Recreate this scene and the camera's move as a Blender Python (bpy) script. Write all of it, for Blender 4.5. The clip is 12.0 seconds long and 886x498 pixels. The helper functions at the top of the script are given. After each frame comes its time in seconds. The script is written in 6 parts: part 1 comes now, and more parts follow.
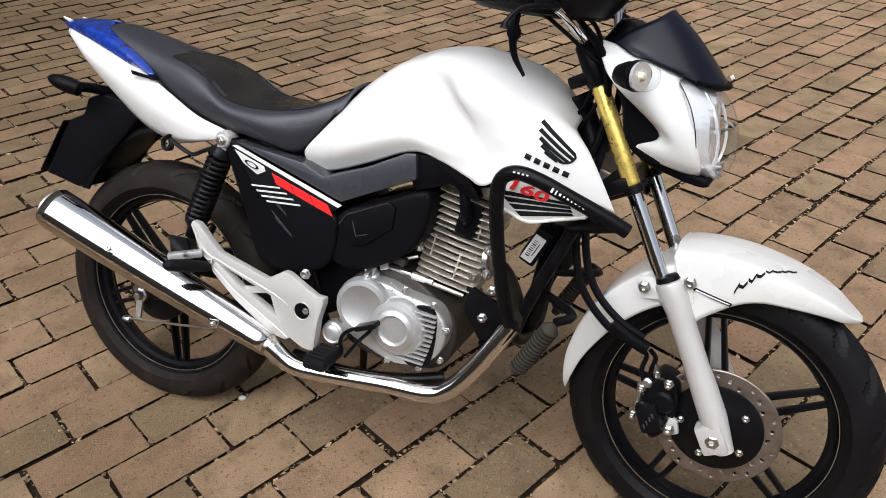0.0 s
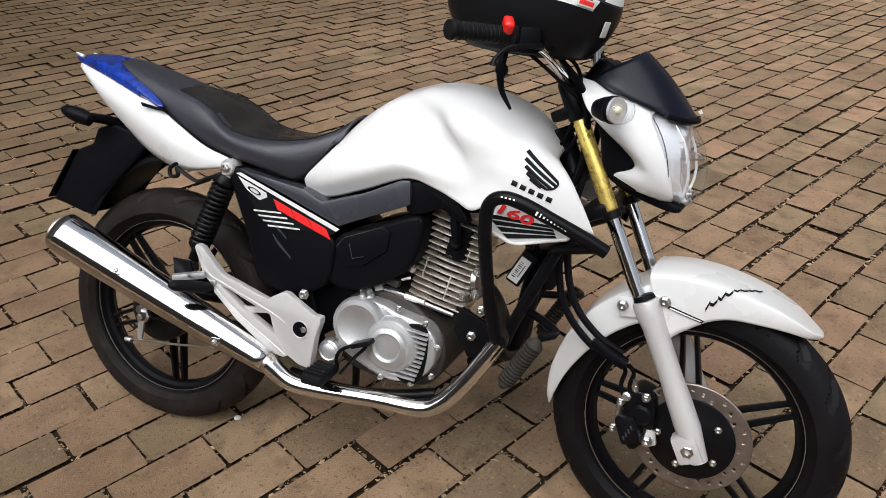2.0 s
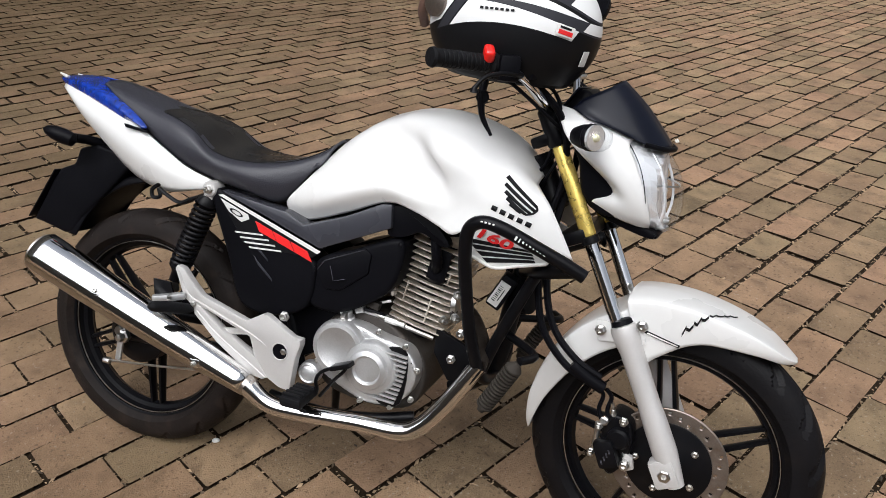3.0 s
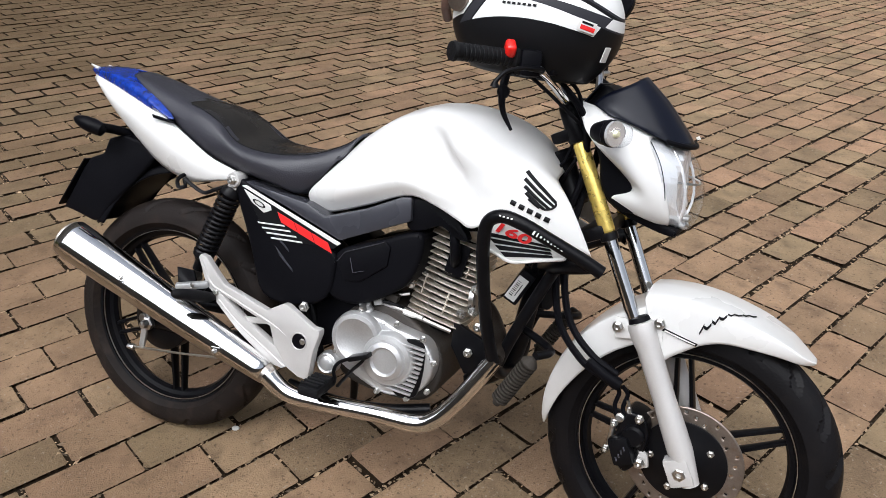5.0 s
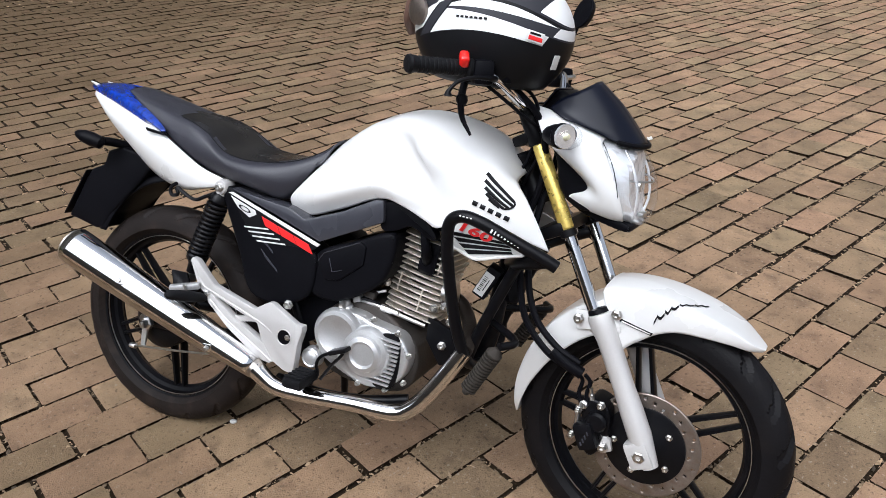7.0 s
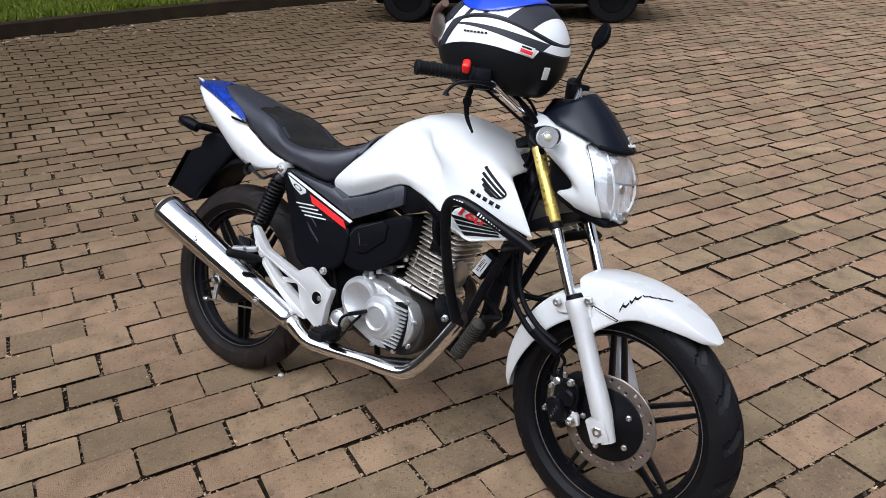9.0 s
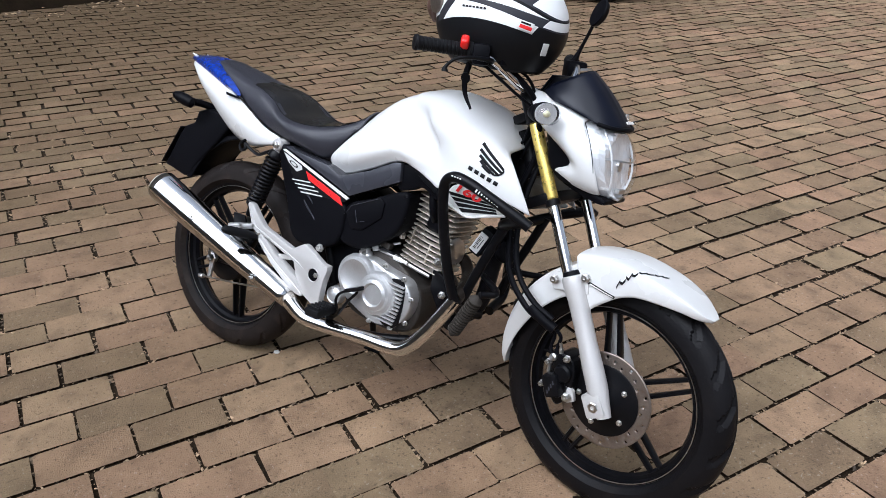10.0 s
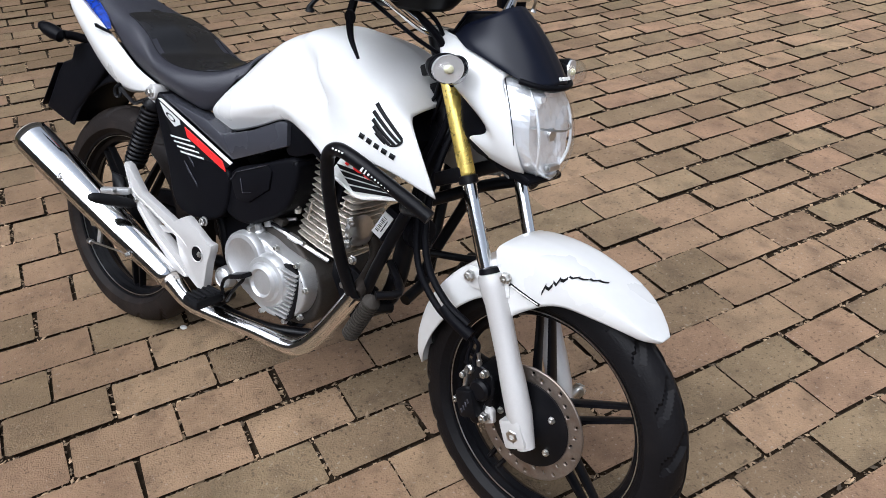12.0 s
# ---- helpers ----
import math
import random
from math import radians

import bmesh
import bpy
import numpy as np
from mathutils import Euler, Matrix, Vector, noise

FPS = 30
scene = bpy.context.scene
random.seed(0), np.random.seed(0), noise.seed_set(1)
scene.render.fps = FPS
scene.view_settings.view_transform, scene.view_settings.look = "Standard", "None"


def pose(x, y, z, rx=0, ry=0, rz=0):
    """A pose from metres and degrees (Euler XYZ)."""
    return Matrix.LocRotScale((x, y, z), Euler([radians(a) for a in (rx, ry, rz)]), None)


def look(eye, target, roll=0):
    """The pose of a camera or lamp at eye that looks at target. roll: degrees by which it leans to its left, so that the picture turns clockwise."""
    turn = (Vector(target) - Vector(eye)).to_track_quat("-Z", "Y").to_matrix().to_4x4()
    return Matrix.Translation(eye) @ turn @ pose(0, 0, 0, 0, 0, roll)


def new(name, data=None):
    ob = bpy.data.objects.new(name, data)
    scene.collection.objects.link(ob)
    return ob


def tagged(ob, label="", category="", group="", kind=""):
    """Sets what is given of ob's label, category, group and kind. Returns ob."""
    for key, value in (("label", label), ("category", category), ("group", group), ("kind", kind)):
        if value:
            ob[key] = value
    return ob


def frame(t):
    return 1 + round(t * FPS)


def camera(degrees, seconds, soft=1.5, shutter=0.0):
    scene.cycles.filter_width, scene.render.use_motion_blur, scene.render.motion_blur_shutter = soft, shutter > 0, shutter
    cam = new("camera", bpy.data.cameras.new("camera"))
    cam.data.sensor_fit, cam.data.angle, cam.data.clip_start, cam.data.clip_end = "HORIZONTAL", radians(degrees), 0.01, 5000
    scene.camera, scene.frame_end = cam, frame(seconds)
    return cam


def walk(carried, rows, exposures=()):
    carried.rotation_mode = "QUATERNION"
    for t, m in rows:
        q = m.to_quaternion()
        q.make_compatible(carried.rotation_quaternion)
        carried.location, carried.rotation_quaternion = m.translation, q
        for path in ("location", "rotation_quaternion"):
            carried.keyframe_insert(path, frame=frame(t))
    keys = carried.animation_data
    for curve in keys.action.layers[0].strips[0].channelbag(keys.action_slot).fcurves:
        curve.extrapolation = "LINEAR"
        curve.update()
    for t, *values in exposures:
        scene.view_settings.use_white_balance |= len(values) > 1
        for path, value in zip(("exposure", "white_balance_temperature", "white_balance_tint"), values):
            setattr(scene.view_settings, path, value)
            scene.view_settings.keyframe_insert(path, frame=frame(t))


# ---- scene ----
cam = camera(61.6, 12.0, soft=0.7)
PATH = [
    (0, (1.239, -1.182, 1.424), (0.609, 0.377, 0.341), -0.8),
    (0.5, (1.247, -1.216, 1.439), (0.672, 0.395, 0.403), 0.4),
    (1, (1.249, -1.271, 1.44), (0.655, 0.323, 0.388), 1.5),
    (1.5, (1.255, -1.28, 1.435), (0.671, 0.299, 0.356), 1.6),
    (2, (1.263, -1.285, 1.446), (0.653, 0.34, 0.452), 0.2),
    (2.5, (1.262, -1.288, 1.45), (0.669, 0.369, 0.5), 1.6),
    (3, (1.274, -1.292, 1.454), (0.693, 0.375, 0.514), 1.4),
    (3.2, (1.274, -1.295, 1.45), (0.677, 0.354, 0.489), 1.9),
    (4.8, (1.293, -1.301, 1.454), (0.661, 0.347, 0.514), 1.6),
    (5, (1.291, -1.301, 1.449), (0.649, 0.341, 0.505), 1.5),
    (5.5, (1.294, -1.333, 1.466), (0.662, 0.314, 0.524), 1.6),
    (6, (1.296, -1.329, 1.463), (0.653, 0.302, 0.5), 0.6),
    (6.5, (1.327, -1.332, 1.475), (0.724, 0.32, 0.522), 2.0),
    (7, (1.44, -1.334, 1.495), (0.734, 0.281, 0.549), -0.7),
    (7.5, (1.647, -1.383, 1.488), (0.736, 0.148, 0.58), -1.3),
    (7.7, (1.723, -1.409, 1.493), (0.75, 0.087, 0.59), -1.5),
    (9.3, (1.854, -1.434, 1.498), (0.818, 0.043, 0.635), -0.3),
    (9.5, (1.852, -1.435, 1.495), (0.84, 0.042, 0.603), -0.1),
    (10, (1.843, -1.448, 1.49), (0.841, 0.023, 0.578), 0.2),
    (10.5, (1.843, -1.461, 1.491), (0.837, 0.006, 0.577), -1.2),
    (11, (1.872, -1.438, 1.501), (0.895, 0.082, 0.643), -2.1),
    (11.5, (1.873, -1.256, 1.495), (0.871, 0.206, 0.569), -5.9),
    (12, (1.816, -0.943, 1.462), (0.849, 0.388, 0.325), -0.6),
]
walk(cam, [(t, look(eye, target, roll)) for t, eye, target, roll in PATH], [(0, 0.16, 6050, 10), (0.5, 0.02, 6050, 10), (1.5, 0.02, 6050, 10), (2.5, -0.02, 6050, 10), (3.2, 0.04, 6050, 10), (5.0, 0.20, 5950, 10), (6.0, 0.34, 5850, 10), (7.0, 0.25, 5750, 10), (9.5, 0.19, 5530, 10), (11.0, 0.20, 5530, 10), (12.0, 0.26, 5650, 10)])

from mathutils.bvhtree import BVHTree

RIG = 16.5  # degrees the parked machine leans on its side stand
# ---- world and light ----
world = bpy.data.worlds.new("sky")
scene.world = world
world.use_nodes = True
wn, wl = world.node_tree.nodes, world.node_tree.links
sky = wn.new("ShaderNodeTexSky")
sky.sky_type, sky.sun_disc = "NISHITA", False
sky.sun_elevation, sky.sun_rotation = radians(52), radians(206)
sky.air_density, sky.dust_density, sky.ozone_density = 1.0, 6.0, 1.0
soft_sky = wn.new("ShaderNodeHueSaturation")
soft_sky.inputs["Saturation"].default_value = 0.25
wl.new(sky.outputs[0], soft_sky.inputs["Color"])
wl.new(soft_sky.outputs[0], wn["Background"].inputs["Color"])
wn["Background"].inputs["Strength"].default_value = 0.14
sun = new("sun", bpy.data.lights.new("sun", "SUN"))
sun.data.energy, sun.data.angle, sun.data.color = 2.5, radians(65), (1.0, 0.95, 0.88)
sun.matrix_basis = look((0.8, -3.0, 6.2), (0, 0, 0))


# ---- materials ----
def mat(name, color, rough=0.5, metal=0.0, var=0.12, scale=6.0, grain=90.0, bump=0.1, coat=0.0, island=0.0, dirt=None, dirt_amount=0.0, spec=0.5, pits=0.0):
    """Painted, cast or moulded surface: broad blotches, fine grain, relief and varying gloss."""
    m = bpy.data.materials.new(name)
    m.use_nodes = True
    nt = m.node_tree
    n, l = nt.nodes, nt.links
    b = n["Principled BSDF"]
    tc = n.new("ShaderNodeTexCoord")
    big, fine = n.new("ShaderNodeTexNoise"), n.new("ShaderNodeTexNoise")
    big.inputs["Scale"].default_value, big.inputs["Detail"].default_value = scale, 5
    fine.inputs["Scale"].default_value, fine.inputs["Detail"].default_value = grain, 3
    where = tc.outputs["Object"]
    if island:
        shift, place = n.new("ShaderNodeVectorMath"), n.new("ShaderNodeObjectInfo")
        l.new(where, shift.inputs[0])
        l.new(place.outputs["Location"], shift.inputs[1])
        where = shift.outputs[0]
    l.new(where, big.inputs["Vector"])
    l.new(where, fine.inputs["Vector"])
    add = n.new("ShaderNodeMath")
    add.operation = "MULTIPLY_ADD"
    add.inputs[1].default_value = 0.45
    l.new(fine.outputs["Fac"], add.inputs[0])
    l.new(big.outputs["Fac"], add.inputs[2])
    ramp = n.new("ShaderNodeMapRange")
    ramp.inputs["From Min"].default_value, ramp.inputs["From Max"].default_value = 0.4, 1.05
    ramp.inputs["To Min"].default_value, ramp.inputs["To Max"].default_value = 1 - var, 1 + var
    l.new(add.outputs[0], ramp.inputs["Value"])
    mul = n.new("ShaderNodeVectorMath")
    mul.operation = "SCALE"
    mul.inputs[0].default_value = color
    out = ramp.outputs[0]
    if island:
        geo = n.new("ShaderNodeNewGeometry")
        inf = n.new("ShaderNodeObjectInfo")
        s = n.new("ShaderNodeMath")
        s.operation = "ADD"
        l.new(geo.outputs["Random Per Island"], s.inputs[0])
        l.new(inf.outputs["Random"], s.inputs[1])
        fr = n.new("ShaderNodeMath")
        fr.operation = "FRACT"
        l.new(s.outputs[0], fr.inputs[0])
        mr = n.new("ShaderNodeMapRange")
        mr.inputs["To Min"].default_value, mr.inputs["To Max"].default_value = 1 - island, 1 + island
        l.new(fr.outputs[0], mr.inputs["Value"])
        mm = n.new("ShaderNodeMath")
        mm.operation = "MULTIPLY"
        l.new(out, mm.inputs[0])
        l.new(mr.outputs[0], mm.inputs[1])
        out = mm.outputs[0]
    l.new(out, mul.inputs["Scale"])
    col = mul.outputs[0]
    if dirt:
        dn = n.new("ShaderNodeTexNoise")
        dn.inputs["Scale"].default_value, dn.inputs["Detail"].default_value = scale * 2.3, 8
        l.new(where, dn.inputs["Vector"])
        dr = n.new("ShaderNodeMapRange")
        dr.inputs["From Min"].default_value, dr.inputs["From Max"].default_value = 0.52, 0.75
        dr.inputs["To Max"].default_value = dirt_amount
        l.new(dn.outputs["Fac"], dr.inputs["Value"])
        mx = n.new("ShaderNodeMix")
        mx.data_type = "RGBA"
        l.new(dr.outputs[0], mx.inputs[0])
        l.new(col, mx.inputs[6])
        mx.inputs[7].default_value = (*dirt, 1)
        col = mx.outputs[2]
    if pits:
        pn = n.new("ShaderNodeTexNoise")
        pn.inputs["Scale"].default_value, pn.inputs["Detail"].default_value = 85, 3
        l.new(where, pn.inputs["Vector"])
        for lo, hi, to in ((0.60, 0.68, (0.06, 0.042, 0.03, 1)), (0.36, 0.30, (0.36, 0.30, 0.24, 1))):
            pr, px = n.new("ShaderNodeMapRange"), n.new("ShaderNodeMix")
            pr.inputs["From Min"].default_value, pr.inputs["From Max"].default_value, pr.inputs["To Max"].default_value = lo, hi, pits
            l.new(pn.outputs["Fac"], pr.inputs["Value"])
            px.data_type = "RGBA"
            l.new(pr.outputs[0], px.inputs[0])
            l.new(col, px.inputs[6])
            px.inputs[7].default_value = to
            col = px.outputs[2]
    l.new(col, b.inputs["Base Color"])
    rr = n.new("ShaderNodeMapRange")
    rr.inputs["To Min"].default_value, rr.inputs["To Max"].default_value = max(rough * 0.75, 0.02), min(rough * 1.3, 1)
    l.new(big.outputs["Fac"], rr.inputs["Value"])
    l.new(rr.outputs[0], b.inputs["Roughness"])
    b.inputs["Metallic"].default_value = metal
    b.inputs["Coat Weight"].default_value = coat
    b.inputs["Specular IOR Level"].default_value = spec
    b.inputs["Coat Roughness"].default_value = 0.06
    if bump:
        bp = n.new("ShaderNodeBump")
        bp.inputs["Strength"].default_value, bp.inputs["Distance"].default_value = bump, 0.004
        l.new(fine.outputs["Fac"], bp.inputs["Height"])
        l.new(bp.outputs[0], b.inputs["Normal"])
    return m


WHITE = mat("white_paint", (0.69, 0.685, 0.67), 0.28, 0, 0.03, 4, 60, 0.01, 0.5)
BLUE = mat("blue_film", (0.005, 0.035, 0.30), 0.16, 0, 0.75, 38, 62, 1.0, 0.8, dirt=(0.002, 0.008, 0.05), dirt_amount=0.9)
VINYL = mat("black_vinyl", (0.027, 0.027, 0.035), 0.40, 0, 0.2, 6, 420, 0.25)
VINYLTOP = mat("smooth_black_vinyl", (0.010, 0.0095, 0.010), 0.26, 0, 0.3, 9, 300, 0.10)
GREY = mat("graphite_plastic", (0.04, 0.041, 0.05), 0.26, 0, 0.1, 5, 200, 0.04, 0.3)
BLACK = mat("black_plastic", (0.0038, 0.0038, 0.0052), 0.42, 0, 0.25, 6, 200, 0.08, spec=0.07)
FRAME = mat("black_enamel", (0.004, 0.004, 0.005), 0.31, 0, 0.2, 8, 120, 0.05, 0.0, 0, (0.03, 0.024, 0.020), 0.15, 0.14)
RUBBER = mat("tyre_rubber", (0.0048, 0.0044, 0.0052), 0.5, 0, 0.25, 9, 160, 0.2, 0, 0, (0.018, 0.014, 0.012), 0.30, 0.15)
DUSTY = mat("dusty_tyre_rubber", (0.0125, 0.0095, 0.0085), 0.6, 0, 0.25, 9, 160, 0.2, 0, 0, (0.045, 0.032, 0.025), 0.45, 0.15)
GRIP = mat("grip_rubber", (0.007, 0.007, 0.008), 0.6, 0, 0.2, 9, 200, 0.2, spec=0.14)
PEGGREY = mat("weathered_peg_rubber", (0.034, 0.029, 0.024), 0.7, 0, 0.2, 9, 200, 0.2, spec=0.2)
CAST = mat("cast_aluminium", (0.60, 0.60, 0.60), 0.42, 0.75, 0.12, 10, 240, 0.12, 0, 0, (0.22, 0.2, 0.18), 0.2)
FINS = mat("engine_cast_grey", (0.78, 0.72, 0.63), 0.30, 0.5, 0.25, 14, 240, 0.15, 0, 0, (0.20, 0.13, 0.08), 0.55)
SILVER = mat("silver_paint", (0.54, 0.525, 0.51), 0.42, 0.25, 0.06, 6, 260, 0.04, 0.2)
CHROME = mat("chrome", (0.82, 0.82, 0.82), 0.09, 1.0, 0.06, 8, 90, 0.01, 0, 0, (0.42, 0.36, 0.3), 0.12)
SATIN = mat("satin_silencer_steel", (0.50, 0.46, 0.42), 0.30, 1.0, 0.12, 10, 160, 0.05, 0, 0, (0.30, 0.24, 0.19), 0.35)
STEEL = mat("bright_steel", (0.6, 0.59, 0.57), 0.3, 1.0, 0.15, 20, 200, 0.05)
DISC = mat("worn_disc_steel", (0.26, 0.22, 0.19), 0.38, 0.85, 0.25, 22, 260, 0.1, 0, 0, (0.2, 0.12, 0.07), 0.5)
GOLD = mat("gold_anodised", (0.84, 0.63, 0.16), 0.28, 0.7, 0.2, 60, 420, 0.06)
RED = mat("red_decal", (0.75, 0.02, 0.02), 0.35, 0, 0.06, 8, 90, 0.0, 0.2)
INK = mat("black_decal", (0.006, 0.006, 0.007), 0.45, 0, 0.05, 8, 90, 0.0, spec=0.15)
PALE = mat("white_decal", (0.74, 0.73, 0.7), 0.35, 0, 0.04, 8, 90, 0.0)
LABEL = mat("paper_label", (0.62, 0.62, 0.6), 0.6, 0, 0.06, 20, 200, 0.05)
SMOKE = mat("smoked_screen", (0.004, 0.005, 0.011), 0.3, 0, 0.2, 5, 60, 0.0, 0.0, spec=0.22)
MIRRORED = mat("headlamp_reflector", (0.95, 0.95, 0.96), 0.16, 0.40, 0.06, 18, 60, 0.10)
PODMIRROR = mat("lamp_pod_reflector", (0.9, 0.9, 0.9), 0.16, 0.5, 0.08, 20, 90, 0.02)
AMBER = mat("lamp_amber_bulb", (0.74, 0.70, 0.46), 0.3, 0, 0.05, 8, 90, 0.0)
HEADER = mat("burnt_header_steel", (0.045, 0.036, 0.03), 0.4, 0.8, 0.3, 14, 200, 0.2)
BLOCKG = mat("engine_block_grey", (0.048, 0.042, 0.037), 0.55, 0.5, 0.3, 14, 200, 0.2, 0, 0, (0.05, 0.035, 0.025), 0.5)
PAVER = mat("worn_concrete_paver", (0.256, 0.175, 0.108), 0.9, 0, 0.36, 5, 210, 1.0, 0, 0.2, (0.11, 0.075, 0.05), 0.65, 0.2, 0.55)
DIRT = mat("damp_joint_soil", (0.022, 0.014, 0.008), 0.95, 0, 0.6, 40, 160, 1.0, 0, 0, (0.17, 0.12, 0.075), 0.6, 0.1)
SOIL = mat("dry_joint_soil", (0.024, 0.016, 0.009), 0.95, 0, 0.8, 30, 190, 1.0, 0, 0, (0.03, 0.018, 0.01), 0.8, 0.1)
LITTER = mat("dry_litter", (0.25, 0.175, 0.105), 0.9, 0, 0.2, 30, 200, 0.2, 0, 0.85)
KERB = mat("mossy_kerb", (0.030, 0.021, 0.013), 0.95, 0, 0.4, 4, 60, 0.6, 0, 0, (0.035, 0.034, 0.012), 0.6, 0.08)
TURF = mat("turf_soil", (0.070, 0.080, 0.014), 0.95, 0, 0.4, 3, 40, 0.8, spec=0.1)
BLADE = mat("grass_blade", (0.115, 0.145, 0.014), 0.8, 0, 0.2, 2, 30, 0.0, 0, 0.45, spec=0.08)
CARPAINT = mat("dark_car_paint", (0.012, 0.013, 0.016), 0.25, 0, 0.15, 3, 60, 0.0, 0.6)


def weathered_shaded_paver(m):
    """Adds warm and olive blocks, mossy patches, and painted light falloff towards -x and -y."""
    n, l = m.node_tree.nodes, m.node_tree.links
    b = n["Principled BSDF"]
    geo, inf = n.new("ShaderNodeNewGeometry"), n.new("ShaderNodeObjectInfo")
    mixed, cut = n.new("ShaderNodeMath"), n.new("ShaderNodeMath")
    mixed.operation, cut.operation = "MULTIPLY_ADD", "FRACT"
    l.new(geo.outputs["Random Per Island"], mixed.inputs[0])
    mixed.inputs[1].default_value = 7.31
    l.new(inf.outputs["Random"], mixed.inputs[2])
    l.new(mixed.outputs[0], cut.inputs[0])
    tone = n.new("ShaderNodeMix")
    tone.data_type, tone.blend_type = "RGBA", "MULTIPLY"
    tone.inputs[0].default_value = 1.0
    ramp = n.new("ShaderNodeValToRGB")
    ramp.color_ramp.elements[0].color = (1.06, 0.97, 0.97, 1)
    ramp.color_ramp.elements[1].color = (0.88, 0.93, 0.88, 1)
    l.new(cut.outputs[0], ramp.inputs[0])
    l.new(b.inputs["Base Color"].links[0].from_socket, tone.inputs[6])
    l.new(ramp.outputs[0], tone.inputs[7])
    sep, moss_shade = n.new("ShaderNodeSeparateXYZ"), n.new("ShaderNodeTexNoise")
    moss_shade.inputs["Scale"].default_value, moss_shade.inputs["Detail"].default_value = 1.3, 7
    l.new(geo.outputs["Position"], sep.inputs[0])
    l.new(geo.outputs["Position"], moss_shade.inputs["Vector"])
    # darker towards the lawn: mossy patches mixed with a painted loss of light
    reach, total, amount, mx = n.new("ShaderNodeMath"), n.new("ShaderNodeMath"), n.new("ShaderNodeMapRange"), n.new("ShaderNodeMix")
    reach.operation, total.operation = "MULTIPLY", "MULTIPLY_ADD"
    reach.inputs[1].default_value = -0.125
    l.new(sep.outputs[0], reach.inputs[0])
    l.new(moss_shade.outputs["Fac"], total.inputs[0])
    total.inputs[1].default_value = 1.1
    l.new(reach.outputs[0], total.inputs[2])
    # darker towards -y too: light falloff painted on the near ground
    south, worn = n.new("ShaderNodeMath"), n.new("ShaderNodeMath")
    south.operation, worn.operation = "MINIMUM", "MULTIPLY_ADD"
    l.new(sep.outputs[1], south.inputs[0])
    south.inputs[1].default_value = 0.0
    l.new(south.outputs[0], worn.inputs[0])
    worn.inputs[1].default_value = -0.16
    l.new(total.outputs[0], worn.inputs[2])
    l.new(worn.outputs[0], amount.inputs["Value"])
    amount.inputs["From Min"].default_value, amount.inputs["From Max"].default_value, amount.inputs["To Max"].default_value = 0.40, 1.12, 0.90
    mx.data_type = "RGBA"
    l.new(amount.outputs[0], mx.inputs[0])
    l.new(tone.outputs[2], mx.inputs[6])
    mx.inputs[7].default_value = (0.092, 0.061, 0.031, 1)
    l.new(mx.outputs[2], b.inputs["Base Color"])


weathered_shaded_paver(PAVER)


def glass(name, tint=(1, 1, 1), rough=0.03):
    m = bpy.data.materials.new(name)
    m.use_nodes = True
    n, l = m.node_tree.nodes, m.node_tree.links
    b = n["Principled BSDF"]
    b.inputs["Base Color"].default_value = (*tint, 1)
    b.inputs["Roughness"].default_value = rough
    b.inputs["IOR"].default_value = 1.45
    tr, mx, fr = n.new("ShaderNodeBsdfTransparent"), n.new("ShaderNodeMixShader"), n.new("ShaderNodeMapRange")
    tr.inputs[0].default_value = (*tint, 1)
    edge, power = n.new("ShaderNodeLayerWeight"), n.new("ShaderNodeMath")
    edge.inputs["Blend"].default_value = 0.5
    power.operation = "POWER"
    power.inputs[1].default_value = 4
    l.new(edge.outputs["Facing"], power.inputs[0])
    l.new(power.outputs[0], fr.inputs["Value"])
    fr.inputs["To Min"].default_value, fr.inputs["To Max"].default_value = 0.05, 0.55
    g = n.new("ShaderNodeBsdfGlossy")
    g.inputs["Roughness"].default_value = rough
    l.new(fr.outputs[0], mx.inputs[0])
    l.new(tr.outputs[0], mx.inputs[1])
    l.new(g.outputs[0], mx.inputs[2])
    l.new(mx.outputs[0], n["Material Output"].inputs["Surface"])
    return m


CLEAR = glass("clear_lens", (0.93, 0.94, 0.95))
REDLENS = mat("red_switch", (0.8, 0.015, 0.01), 0.3, 0, 0.05, 8, 90, 0.0, 0.3)


# ---- mesh tools ----
def part(name, bm, material, parent=None, label="", m=None, smooth=True, weld=True):
    """Links a bmesh as one mesh object under a thing or a part."""
    if weld:
        bmesh.ops.remove_doubles(bm, verts=bm.verts, dist=1e-6)
        bmesh.ops.recalc_face_normals(bm, faces=bm.faces)
    if m is not None:
        bm.transform(m)
    me = bpy.data.meshes.new(name)
    bm.to_mesh(me)
    bm.free()
    if smooth:
        me.shade_smooth()
        me.set_sharp_from_angle(angle=radians(38))
    me.materials.append(material)
    ob = new(name, me)
    ob.parent = parent
    return tagged(ob, label)


def thick(ob, t, offset=-1):
    """Gives a shell its wall thickness."""
    s = ob.modifiers.new("wall", "SOLIDIFY")
    s.thickness, s.offset = t, offset
    return ob


def spline(pts, n):
    """n points evenly along the index of a smooth curve through pts."""
    p = np.array(pts, float)
    p = np.vstack([2 * p[0] - p[1], p, 2 * p[-1] - p[-2]])
    k, out = len(pts) - 1, []
    for i in range(n):
        u = min(i * k / (n - 1), k - 1e-9)
        j, f = int(u), u - int(u)
        a, b, c, d = p[j:j + 4]
        out.append(0.5 * (2 * b + (c - a) * f + (2 * a - 5 * b + 4 * c - d) * f * f + (3 * b - a - 3 * c + d) * f ** 3))
    return np.array(out)


